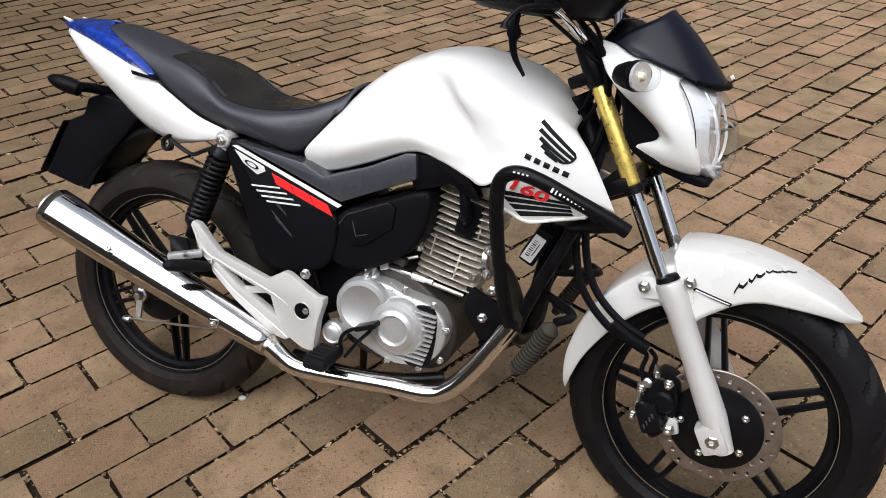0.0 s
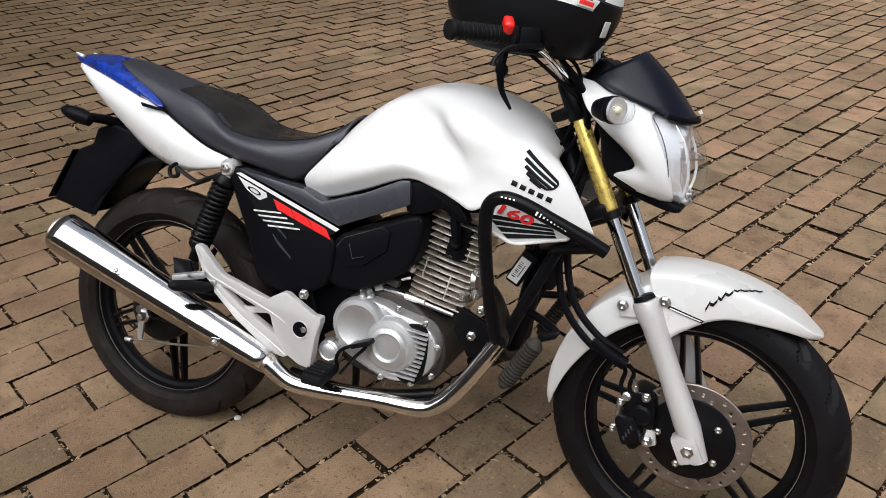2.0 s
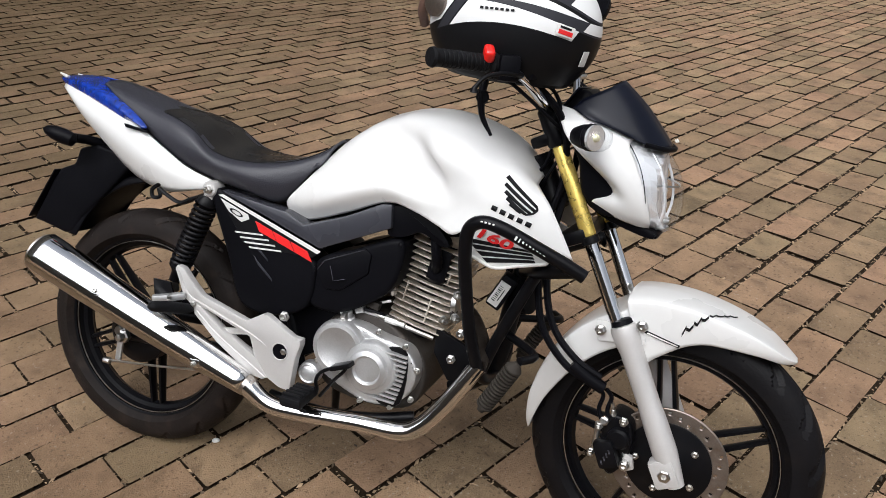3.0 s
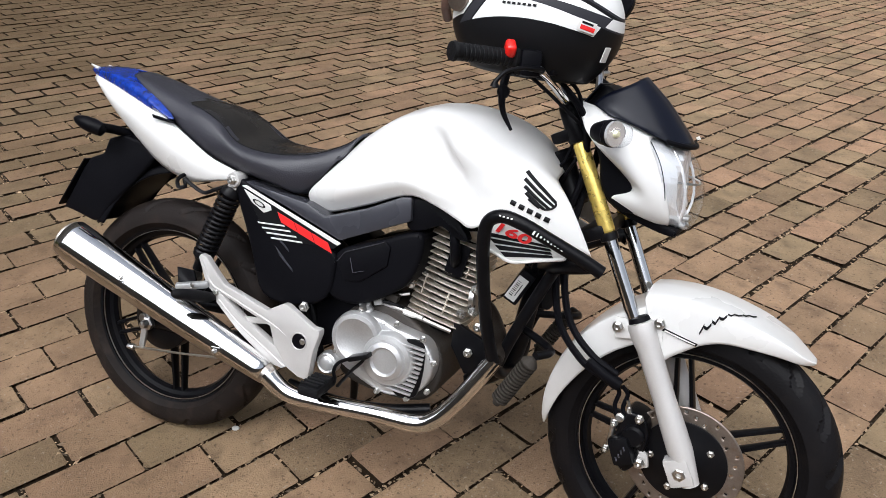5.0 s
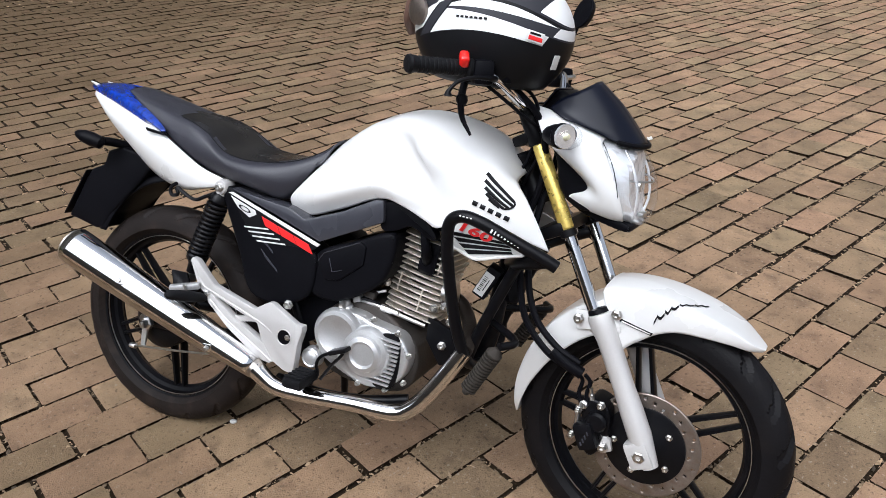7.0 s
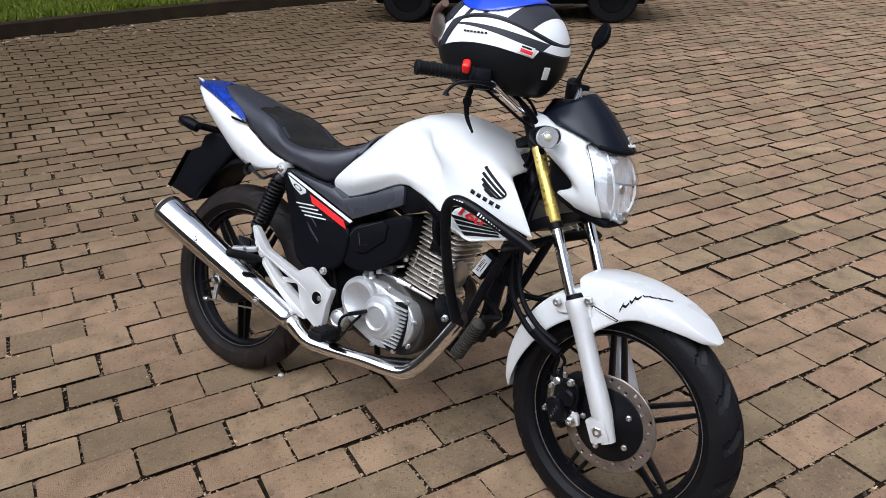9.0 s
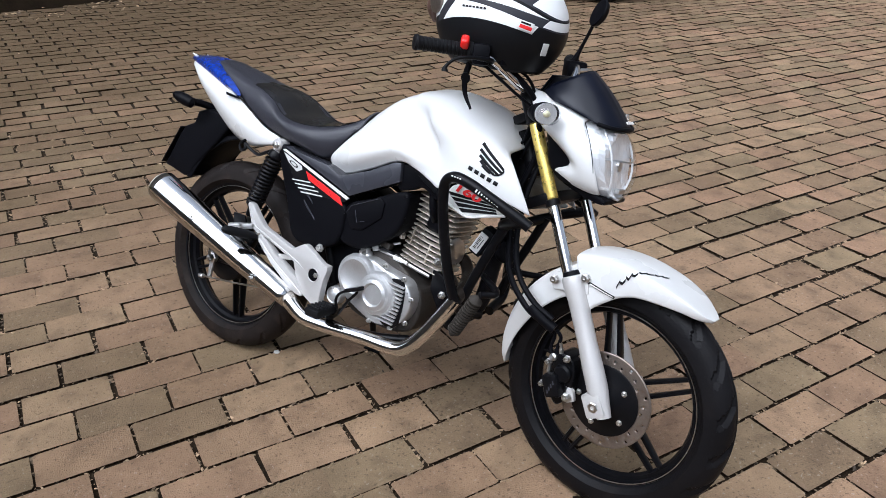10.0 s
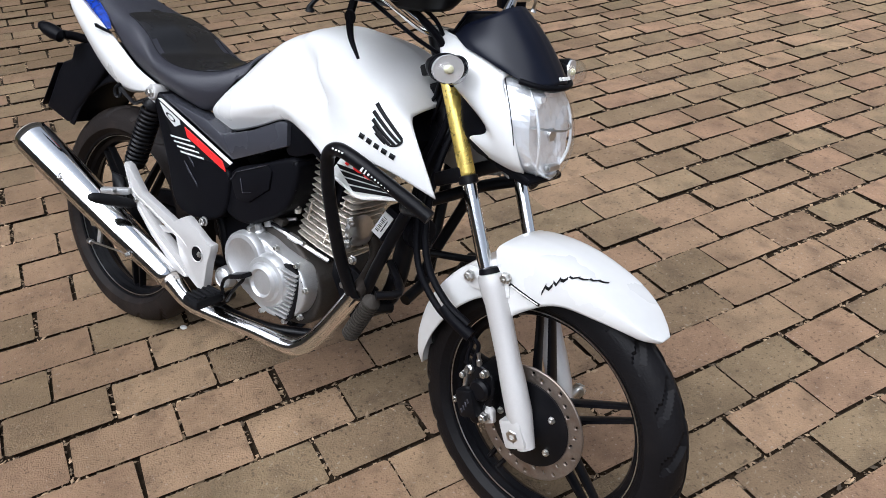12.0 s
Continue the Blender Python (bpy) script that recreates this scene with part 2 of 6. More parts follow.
def grid_faces(bm, g, close_u=False, close_v=False):
    nu, nv = len(g), len(g[0])
    vs = [[bm.verts.new(tuple(p)) for p in row] for row in g]
    for i in range(nu if close_u else nu - 1):
        for j in range(nv if close_v else nv - 1):
            a, b = vs[i][j], vs[(i + 1) % nu][j]
            c, d = vs[(i + 1) % nu][(j + 1) % nv], vs[i][(j + 1) % nv]
            bm.faces.new((a, b, c, d))
    return vs


def skin(curves, nu=36, nv=18, mirror=True):
    """A smooth shell through lengthwise curves that run from the ridge to the lower edge (y given as distance from the middle plane, right side)."""
    lines = [spline(c, nu) for c in curves]
    cols = [spline([ln[i] for ln in lines], nv) for i in range(nu)]
    bm = bmesh.new()
    for side in ((-1, 1) if mirror else (-1,)):
        grid_faces(bm, [[(p[0], side * max(p[1], 0), p[2]) for p in col] for col in cols])
    return bm


def tube(pts, r, n=12, samples=0, bm=None, closed=False):
    """A round tube along a smooth curve; r is one radius or one for each point given."""
    p = np.array(pts, float)
    rr = np.array(r if isinstance(r, (list, tuple)) else [r] * len(p), float)
    if samples:
        q = spline(np.c_[p, rr], samples)
        p, rr = q[:, :3], q[:, 3]
    bm = bm or bmesh.new()
    up = Vector((0.123, 0.31, 0.943))
    rows = []
    for i, c in enumerate(p):
        t = Vector(p[min(i + 1, len(p) - 1)] - p[max(i - 1, 0)]).normalized()
        a = (up - t * up.dot(t)).normalized()
        up = a
        b = t.cross(a)
        rows.append([Vector(c) + (a * math.cos(2 * math.pi * k / n) + b * math.sin(2 * math.pi * k / n)) * rr[i] for k in range(n)])
    vs = grid_faces(bm, rows, close_v=True)
    bm.faces.new(vs[0][::-1])
    bm.faces.new(vs[-1])
    return bm


def lathe(profile, centre, axis=(0, -1, 0), n=32, bm=None, closed=False):
    """Turns (radius, height) pairs about an axis through the centre."""
    bm = bm or bmesh.new()
    q = Vector((0, 0, 1)).rotation_difference(Vector(axis))
    c = Vector(centre)
    rows = [[c + q @ Vector((max(r, 1e-5) * math.cos(2 * math.pi * k / n), max(r, 1e-5) * math.sin(2 * math.pi * k / n), h)) for k in range(n)] for r, h in profile]
    vs = grid_faces(bm, rows, close_u=closed, close_v=True)
    if not closed:
        if profile[0][0] > 0:
            bm.faces.new(vs[0][::-1])
        if profile[-1][0] > 0:
            bm.faces.new(vs[-1])
    return bm


def plate(outline, y0, y1, bevel=0.004, seg=2, bm=None):
    """A slab with the given outline in the x-z plane between two y values, its edges rounded."""
    out = bmesh.new()
    vs = [out.verts.new((x, y0, z)) for x, z in outline]
    f = out.faces.new(vs)
    ex = bmesh.ops.extrude_face_region(out, geom=[f])
    bmesh.ops.translate(out, verts=[v for v in ex["geom"] if isinstance(v, bmesh.types.BMVert)], vec=(0, y1 - y0, 0))
    bmesh.ops.recalc_face_normals(out, faces=out.faces)
    if bevel:
        bmesh.ops.bevel(out, geom=list(out.edges), offset=bevel, segments=seg, profile=0.6, affect="EDGES")
    if bm is None:
        return out
    return merge(bm, out)


def merge(bm, other, m=None):
    if m is not None:
        other.transform(m)
    tmp = bpy.data.meshes.new("tmp")
    other.to_mesh(tmp)
    other.free()
    bm.from_mesh(tmp)
    bpy.data.meshes.remove(tmp)
    return bm


def block(size, m=None, bevel=0.004, seg=2):
    bm = bmesh.new()
    bmesh.ops.create_cube(bm, size=1)
    bm.transform(Matrix.Diagonal((*size, 1)))
    if bevel:
        bmesh.ops.bevel(bm, geom=list(bm.edges), offset=bevel, segments=seg, profile=0.6, affect="EDGES")
    if m is not None:
        bm.transform(m)
    return bm


def smooth_outline(pts, n):
    """A rounded closed outline through the given corners."""
    k = len(pts)
    return [tuple(p) for p in spline([*pts[-2:], *pts, *pts[:3]], n * (k + 4) + 1)[2 * n:(k + 2) * n]]


# ---- motorcycle: x forward, y to its left, z up, rear contact at the origin ----
BIKE = tagged(new("motorcycle"), "white street motorcycle with chrome exhaust, leaning on its side stand", "motorcycle")
BIKE.matrix_basis = pose(0, -0.035, 0, -RIG, 0, 0)
HEAD = Vector((0.955, 0, 0.932))
RAKE = 27.0
AXIS = Vector((-math.sin(radians(RAKE)), 0, math.cos(radians(RAKE))))
TURNED = Matrix.Translation(HEAD + Vector((0.008, 0.0145, 0))) @ Matrix.Rotation(radians(-7.0), 4, AXIS) @ Matrix.Translation(-HEAD)


def bolt(at, r, parent, material=None, m=None, axis=(0, -1, 0), h=0.008, name="bolt"):
    bm = lathe([(r * 1.25, 0), (r * 1.25, h * 0.25), (r, h * 0.3), (r, h * 0.9), (r * 0.8, h), (r * 0.45, h), (r * 0.4, h * 0.6), (0, h * 0.6)], at, axis, 6 if r > 0.004 else 8)
    return part(name, bm, material or STEEL, parent, m=m, smooth=False)


def tyre_mesh(centre, r, half, tread):
    """A tyre with tread cut into its crown."""
    prof = []
    for k in range(33):
        a = math.pi * (k / 32) - math.pi / 2
        y = half * math.sin(a)
        rr = r - 0.062 * (1 - max(math.cos(a), 0) ** 0.75)
        prof.append((rr, y, abs(a)))
    n = 288
    rows = []
    for i in range(n):
        t = 2 * math.pi * i / n
        row = []
        for rr, y, a in prof:
            cut = 0.0
            if a < 1.15:
                side = 1 if y > 0 else -1
                if tread == "front":
                    ph = (i + (8 if side > 0 else 0) + abs(y) * 260) % 16
                    cut = 0.0075 if ph < 4.0 and 0.10 < a < 1.10 else 0.0
                    if a < 0.06:
                        cut = 0.004
                else:
                    ph = (i + (9 if side > 0 else 0) - abs(y) * 300) % 18
                    cut = 0.005 if ph < 2.4 and 0.2 < a < 1.1 else 0.0
            q = rr - cut
            row.append((centre[0] + q * math.cos(t), centre[1] + y, centre[2] + q * math.sin(t)))
        row.append((centre[0] + (r - 0.075) * math.cos(t), centre[1] + half * 0.7, centre[2] + (r - 0.075) * math.sin(t)))
        row.append((centre[0] + (r - 0.075) * math.cos(t), centre[1] - half * 0.7, centre[2] + (r - 0.075) * math.sin(t)))
        rows.append(row)
    bm = bmesh.new()
    grid_faces(bm, rows, close_u=True, close_v=True)
    return bm


def wheel(name, centre, r, half, tread, m, start, parent):
    """Cast black wheel: rim, tyre, hub and five pairs of thin spokes."""
    w = half * 0.74
    prof = [(r - 0.066, -w), (r - 0.063, -w + 0.003), (r - 0.072, -w + 0.008), (r - 0.083, -w + 0.012), (r - 0.088, -w + 0.022), (r - 0.098, -0.012),
            (r - 0.104, 0), (r - 0.098, 0.012), (r - 0.088, w - 0.022), (r - 0.083, w - 0.012), (r - 0.072, w - 0.008), (r - 0.063, w - 0.003), (r - 0.066, w),
            (r - 0.071, w), (r - 0.08, w - 0.004), (r - 0.076, 0), (r - 0.08, -w + 0.004), (r - 0.071, -w)]
    rim = part(name, lathe(prof, centre, (0, 1, 0), 96, closed=True), FRAME, parent, "black cast wheel with thin paired spokes", m)
    for q, f in ((0.0665, 1.0), (0.0835, 0.80)):
        part("rim_stripe", lathe([(r - q - 0.0008, -w * f - 0.0015), (r - q + 0.0008, -w * f - 0.0015), (r - q + 0.0008, -w * f + 0.001), (r - q - 0.0008, -w * f + 0.001)], centre, (0, 1, 0), 96, closed=True), STEEL, rim, "thin bright line along the edge of the rim", m)
    tyre = part("tyre", tyre_mesh(centre, r, half, tread), RUBBER if tread == "front" else DUSTY, rim, "black rubber tyre" if tread == "front" else "brown-dusted black rubber tyre", m)
    axle = m @ Vector(centre)
    for f in tyre.data.polygons:
        if (f.center - axle).length > r - 0.028:
            f.use_smooth = False
    hub = lathe([(0.02, -0.062), (0.032, -0.06), (0.034, -0.045), (0.05, -0.034), (0.052, -0.02), (0.042, 0), (0.052, 0.02), (0.05, 0.034), (0.034, 0.045), (0.03, 0.06), (0.02, 0.062)], centre, (0, 1, 0), 36)
    part("hub", hub, FRAME, rim, "", m)
    for k in range(5):
        a = radians(start + 72 * k)
        for side in (-1, 1):
            ring = []
            for f in range(7):
                q = 0.04 + f / 6 * (r - 0.10 - 0.04)
                wide, deep = 0.0065 - 0.001 * f / 6, 0.014 - 0.004 * f / 6
                off = side * (0.020 - 0.006 * f / 6)
                o = (centre[0] + q * math.cos(a) - off * math.sin(a), centre[2] + q * math.sin(a) + off * math.cos(a))
                tx, tz = -math.sin(a), math.cos(a)
                ring.append([(o[0] + wide * cx * tx, centre[1] + deep * cy, o[1] + wide * cx * tz) for cx, cy in ((-1, -0.5), (-0.6, -1), (0.6, -1), (1, -0.5), (1, 0.5), (0.6, 1), (-0.6, 1), (-1, 0.5))])
            bm = bmesh.new()
            vs = grid_faces(bm, ring, close_v=True)
            bm.faces.new(vs[0][::-1])
            bm.faces.new(vs[-1])
            part("spoke", bm, FRAME, rim, "", m)
    return rim


RC, FC = (0.0, 0.0, 0.31), (1.335, 0.0, 0.31)
RSET = BIKE.matrix_basis.inverted() @ pose(-0.013, 0.040, 0.303, -18, 0, 0) @ Matrix.Translation((0, 0, -0.319))
RC = (0.0, 0.0, 0.319)
REAR = wheel("rear_wheel", RC, 0.319, 0.051, "rear", RSET, -84, BIKE)
FRONT = wheel("front_wheel", FC, 0.313, 0.044, "front", TURNED, 100, BIKE)

# rear drum brake with its lever and rod
drum = part("brake_drum", lathe([(0.03, -0.02), (0.085, -0.02), (0.085, 0.018), (0.08, 0.024), (0.05, 0.032), (0.03, 0.034), (0, 0.034)], (0, -0.05, 0.319), (0, -1, 0), 48), FRAME, REAR, m=RSET)
part("axle_nut", lathe([(0.018, 0), (0.018, 0.012), (0.012, 0.014), (0.010, 0.028), (0, 0.03)], (0, -0.115, 0.319), (0, -1, 0), 6), STEEL, REAR, m=RSET, smooth=False)
part("brake_cam", lathe([(0.013, 0), (0.013, 0.03), (0.011, 0.034), (0, 0.034)], (-0.028, -0.078, 0.324), (0, -1, 0), 16), STEEL, REAR, m=RSET)
part("brake_arm", plate([(-0.046, 0.340), (-0.024, 0.340), (-0.042, 0.234), (-0.058, 0.234)], -0.116, -0.108, 0.003), CAST, REAR, "bright alloy brake lever")
part("brake_rod", tube([(-0.062, -0.108, 0.236), (0.1, -0.112, 0.258), (0.34, -0.125, 0.300)], 0.003, 8), STEEL, REAR, m=RSET)
part("brake_adjuster", lathe([(0.008, 0), (0.009, 0.004), (0.007, 0.02), (0, 0.022)], (-0.050, -0.110, 0.237), (-1, 0, -0.05), 8), STEEL, REAR, m=RSET)

# swing arm
arm = part("swing_arm", tube([(0.47, -0.085, 0.34), (0.2, -0.10, 0.322), (0.03, -0.10, 0.312), (-0.06, -0.10, 0.308)], [0.022, 0.019, 0.018, 0.017], 10), FRAME, BIKE)
part("swing_arm", tube([(0.47, 0.085, 0.34), (0.2, 0.10, 0.322), (0.03, 0.10, 0.312), (-0.06, 0.10, 0.308)], [0.022, 0.019, 0.018, 0.017], 10), FRAME, BIKE)
part("chain_guard", plate([(0.45, 0.42), (0.1, 0.40), (-0.05, 0.37), (-0.06, 0.33), (0.45, 0.36)], 0.075, 0.1, 0.006), BLACK, BIKE)

# frame tubes
part("frame_tube", tube([(0.972, 0, 0.885), (0.80, 0, 0.85), (0.55, 0, 0.76), (0.30, 0, 0.73)], 0.024, 12, 20), FRAME, BIKE)
for s in (-1, 1):
    part("frame_tube", tube([(0.45, s * 0.06, 0.73), (0.22, s * 0.095, 0.735), (0.0, s * 0.08, 0.78), (-0.18, s * 0.05, 0.86)], 0.012, 10, 20), FRAME, BIKE)
    part("frame_tube", tube([(0.47, s * 0.08, 0.33), (0.42, s * 0.085, 0.48), (0.30, s * 0.09, 0.66), (0.24, s * 0.095, 0.73)], 0.013, 10, 20), FRAME, BIKE)
part("frame_tube", tube([(0.985, 0, 0.84), (0.972, -0.01, 0.70), (0.955, -0.02, 0.56), (0.93, -0.02, 0.42), (0.84, -0.02, 0.34)], 0.022, 12, 24), FRAME, BIKE)
part("steering_head", lathe([(0.026, -0.065), (0.030, -0.058), (0.026, -0.045), (0.026, 0.04), (0.030, 0.052), (0.026, 0.06)], (0.991, 0, 0.861), AXIS, 24), FRAME, BIKE)

# twin shock absorbers
for s in (-1, 1):
    top, low = Vector((0.230, s * 0.130, 0.737)), Vector((0.126, s * 0.140, 0.472))
    d = (low - top).normalized()
    sh = part("shock_absorber", lathe([(0.016, 0.02), (0.024, 0.03), (0.026, 0.042), (0.018, 0.05), (0.0155, 0.055), (0.0155, 0.15), (0.009, 0.155), (0.009, 0.20), (0.026, 0.205), (0.026, 0.22), (0.014, 0.235), (0.012, 0.26)], top, d, 24), FRAME, BIKE, "black coil-sprung shock absorber")
    a = d.orthogonal().normalized()
    b = d.cross(a)
    part("spring", tube([top + d * (0.045 + 0.162 * k / 208) + (a * math.cos(2 * math.pi * k / 16) + b * math.sin(2 * math.pi * k / 16)) * 0.0245 for k in range(209)], 0.0042, 7), FRAME, sh)
    part("eye", lathe([(0.008, -0.02), (0.0165, -0.02), (0.0195, -0.016), (0.0195, 0.016), (0.0165, 0.02), (0.008, 0.02)], top, (0, 1, 0), 24), SILVER, sh)
    part("eye", lathe([(0.008, -0.015), (0.016, -0.015), (0.016, 0.015), (0.008, 0.015)], low, (0, 1, 0), 20), STEEL, sh)
    bolt(top + Vector((0, s * 0.018, 0)), 0.0095, sh, axis=(0, s, 0), h=0.014)
    part("reservoir_cap", block((0.026, 0.032, 0.044), Matrix.Translation(top + d * 0.025) @ Vector((0, 0, 1)).rotation_difference(d).to_matrix().to_4x4(), 0.008), SILVER, sh)

# fuel tank with its side shrouds
TANK_LINES = [
    [(0.512, 0, 0.872), (0.545, 0, 0.905), (0.60, 0, 0.947), (0.66, 0, 0.972), (0.71, 0, 0.984), (0.77, 0, 0.987), (0.835, 0, 0.978), (0.898, 0, 0.958), (0.950, 0, 0.924), (0.986, 0, 0.876)],
    [(0.503, 0.06, 0.858), (0.538, 0.07, 0.888), (0.595, 0.080, 0.925), (0.652, 0.083, 0.948), (0.690, 0.096, 0.960), (0.76, 0.103, 0.964), (0.835, 0.107, 0.957), (0.895, 0.106, 0.936), (0.948, 0.100, 0.903), (0.990, 0.092, 0.864)],
    [(0.482, 0.10, 0.818), (0.520, 0.113, 0.836), (0.585, 0.122, 0.866), (0.675, 0.122, 0.890), (0.738, 0.124, 0.901), (0.768, 0.149, 0.906), (0.835, 0.159, 0.902), (0.893, 0.160, 0.895), (0.952, 0.151, 0.882), (1.002, 0.131, 0.856)],
    [(0.448, 0.117, 0.774), (0.490, 0.125, 0.784), (0.573, 0.133, 0.812), (0.675, 0.136, 0.842), (0.780, 0.137, 0.846), (0.818, 0.162, 0.844), (0.865, 0.174, 0.841), (0.91, 0.175, 0.838), (0.968, 0.168, 0.836), (1.030, 0.148, 0.826)],
    [(0.420, 0.118, 0.738), (0.47, 0.124, 0.738), (0.56, 0.141, 0.770), (0.66, 0.152, 0.806), (0.74, 0.160, 0.803), (0.825, 0.170, 0.792), (0.865, 0.177, 0.798), (0.91, 0.180, 0.797), (0.985, 0.170, 0.790), (1.062, 0.148, 0.775)],
    [(0.420, 0.104, 0.708), (0.47, 0.098, 0.698), (0.57, 0.116, 0.733), (0.675, 0.138, 0.776), (0.745, 0.156, 0.770), (0.805, 0.172, 0.752), (0.842, 0.182, 0.741), (0.89, 0.184, 0.765), (0.985, 0.170, 0.757), (1.090, 0.144, 0.725)],
]
TANK_BM = skin(TANK_LINES, 64, 40)
TANK_TREE = BVHTree.FromBMesh(TANK_BM)
TANK = thick(part("fuel_tank", TANK_BM, WHITE, BIKE, "glossy white sculpted fuel tank with side shrouds"), 0.004)
part("tank_base", plate([(0.46, 0.74), (0.60, 0.80), (0.80, 0.80), (0.93, 0.86), (0.98, 0.80), (0.93, 0.73), (0.80, 0.71), (0.66, 0.73), (0.50, 0.70)], -0.09, 0.09, 0.02), BLACK, TANK)


def flat_shape(outline, cells=10):
    """A flat outline in the x-z plane cut fine enough to drape."""
    bm = bmesh.new()
    f = bm.faces.new([bm.verts.new((x, 0, z)) for x, z in outline])
    bmesh.ops.triangulate(bm, faces=[f])
    xs, zs = [p[0] for p in outline], [p[1] for p in outline]
    for k in range(1, cells):
        for lo, hi, no in ((min(xs), max(xs), (1, 0, 0)), (min(zs), max(zs), (0, 0, 1))):
            c = lo + (hi - lo) * k / cells
            bmesh.ops.bisect_plane(bm, geom=list(bm.verts) + list(bm.edges) + list(bm.faces), plane_co=(c, 0, c), plane_no=no)
    return bm


def drape(name, outline, tree, material, parent, label="", m=None, lift=0.0022, cells=12, down=0.0):
    """A thin film laid on a shell from its right-hand side, or slantwise from above."""
    to = Vector((0, math.cos(radians(down)), -math.sin(radians(down))))
    up = Vector((0, math.sin(radians(down)), math.cos(radians(down))))
    bm = flat_shape(outline, cells)
    last = 0.5
    for v in bm.verts:
        start = Vector((v.co.x, 0, 0)) + up * v.co.z - to * 0.9
        hit = tree.ray_cast(start, to)[0]
        last = (hit - start).length if hit else last
        v.co = start + to * (last - lift)
    return thick(part(name, bm, material, parent, label, m), 0.0006, 1)


# winged emblem and word bars on the right shroud
def ribbon(name, path, wide, tree, material, parent, label="", m=None):
    """A narrow tapering stroke of film laid on the right-hand side of a shell."""
    pts = spline([(x, 0, z) for x, z in path], 14)
    rows = []
    for k, p in enumerate(pts):
        a, b = Vector(pts[max(k - 1, 0)]), Vector(pts[min(k + 1, len(pts) - 1)])
        d = (b - a).normalized()
        n = Vector((-d.z, 0, d.x)) * 0.5 * (wide[0] + (wide[1] - wide[0]) * k / (len(pts) - 1))
        row = []
        for q in (-1, 0, 1):
            o = Vector(p) + n * q
            hit = tree.ray_cast(Vector((o.x, -0.9, o.z)), Vector((0, 1, 0)))[0]
            row.append((o.x, (hit.y if hit else -0.18) - 0.0014, o.z))
        rows.append(row)
    bm = bmesh.new()
    grid_faces(bm, rows)
    return thick(part(name, bm, material, parent, label, m), 0.0006, 1)


for path in (
    [(0.9375, 0.8755), (0.9600, 0.8570), (0.9830, 0.8390), (1.0045, 0.8222)],
    [(0.9365, 0.8605), (0.9580, 0.8445), (0.9810, 0.8280), (1.0030, 0.8135)],
    [(0.9390, 0.8460), (0.9570, 0.8330), (0.9750, 0.8205), (0.9950, 0.8080)],
    [(0.9440, 0.8335), (0.9640, 0.8195), (0.9850, 0.8060)],
    [(0.9520, 0.8230), (0.9640, 0.8150), (0.9760, 0.8072)]):
    ribbon("emblem_feather", path, (0.0074, 0.0056), TANK_TREE, INK, TANK, "black emblem film")
ribbon("emblem_edge", [(1.0040, 0.8235), (1.0060, 0.8160), (0.9985, 0.8085), (0.9850, 0.8052)], (0.0040, 0.0040), TANK_TREE, INK, TANK, "black emblem film")
for k in range(5):
    x, z = 0.9228 + 0.0178 * k, 0.8090 - 0.0057 * k
    ribbon("word_bar", [(x - 0.0056, z + 0.0018), (x + 0.0056, z - 0.0018)], (0.0098, 0.0098), TANK_TREE, INK, TANK, "black word bar")

def droop(lines):
    """Lets the tail end of the lines sink a little."""
    return [[(x, y, z - 0.08 * max(-x - 0.10, 0)) for x, y, z in line] for line in lines]


# seat
SEAT_LINES = [
    [(-0.165, 0, 0.957), (-0.09, 0, 0.936), (0.01, 0, 0.91), (0.09, 0, 0.895), (0.15, 0, 0.874), (0.205, 0, 0.831), (0.29, 0, 0.818), (0.4, 0, 0.83), (0.485, 0, 0.866), (0.522, 0, 0.892)],
    [(-0.16, 0.042, 0.9513), (-0.09, 0.06, 0.929), (0.01, 0.08, 0.901), (0.09, 0.094, 0.884), (0.15, 0.102, 0.86), (0.21, 0.11, 0.8215), (0.3, 0.116, 0.8105), (0.41, 0.104, 0.824), (0.482, 0.08, 0.856), (0.514, 0.066, 0.884)],
    [(-0.16, 0.056, 0.9462), (-0.08, 0.084, 0.9143), (0.03, 0.108, 0.8732), (0.11, 0.124, 0.8463), (0.175, 0.133, 0.8218), (0.24, 0.142, 0.7974), (0.325, 0.145, 0.788), (0.41, 0.128, 0.786), (0.468, 0.108, 0.815), (0.502, 0.09, 0.853)],
    [(-0.16, 0.054, 0.944), (-0.08, 0.086, 0.898), (0.03, 0.11, 0.84), (0.12, 0.122, 0.795), (0.195, 0.127, 0.77), (0.26, 0.132, 0.758), (0.33, 0.134, 0.747), (0.39, 0.12, 0.735), (0.436, 0.112, 0.764), (0.482, 0.1, 0.826)],
    [(-0.15, 0.03, 0.935), (-0.08, 0.06, 0.88), (0.03, 0.08, 0.822), (0.12, 0.09, 0.78), (0.195, 0.095, 0.756), (0.26, 0.1, 0.744), (0.33, 0.1, 0.734), (0.39, 0.09, 0.724), (0.43, 0.08, 0.75), (0.47, 0.07, 0.815)],
]
SEAT_BM = skin(droop(SEAT_LINES), 54, 26)
SEAT = thick(part("seat", SEAT_BM, VINYL, BIKE, "black vinyl dual seat with a stepped pillion"), 0.006)
for f in SEAT.data.polygons:
    if f.center.x > 0.035 and abs(f.center.y) < 0.075 + 0.12 * max(min(f.center.x, 0.29), 0) - 0.35 * max(f.center.x - 0.34, 0):
        f.material_index = 1
SEAT.data.materials.append(VINYLTOP)
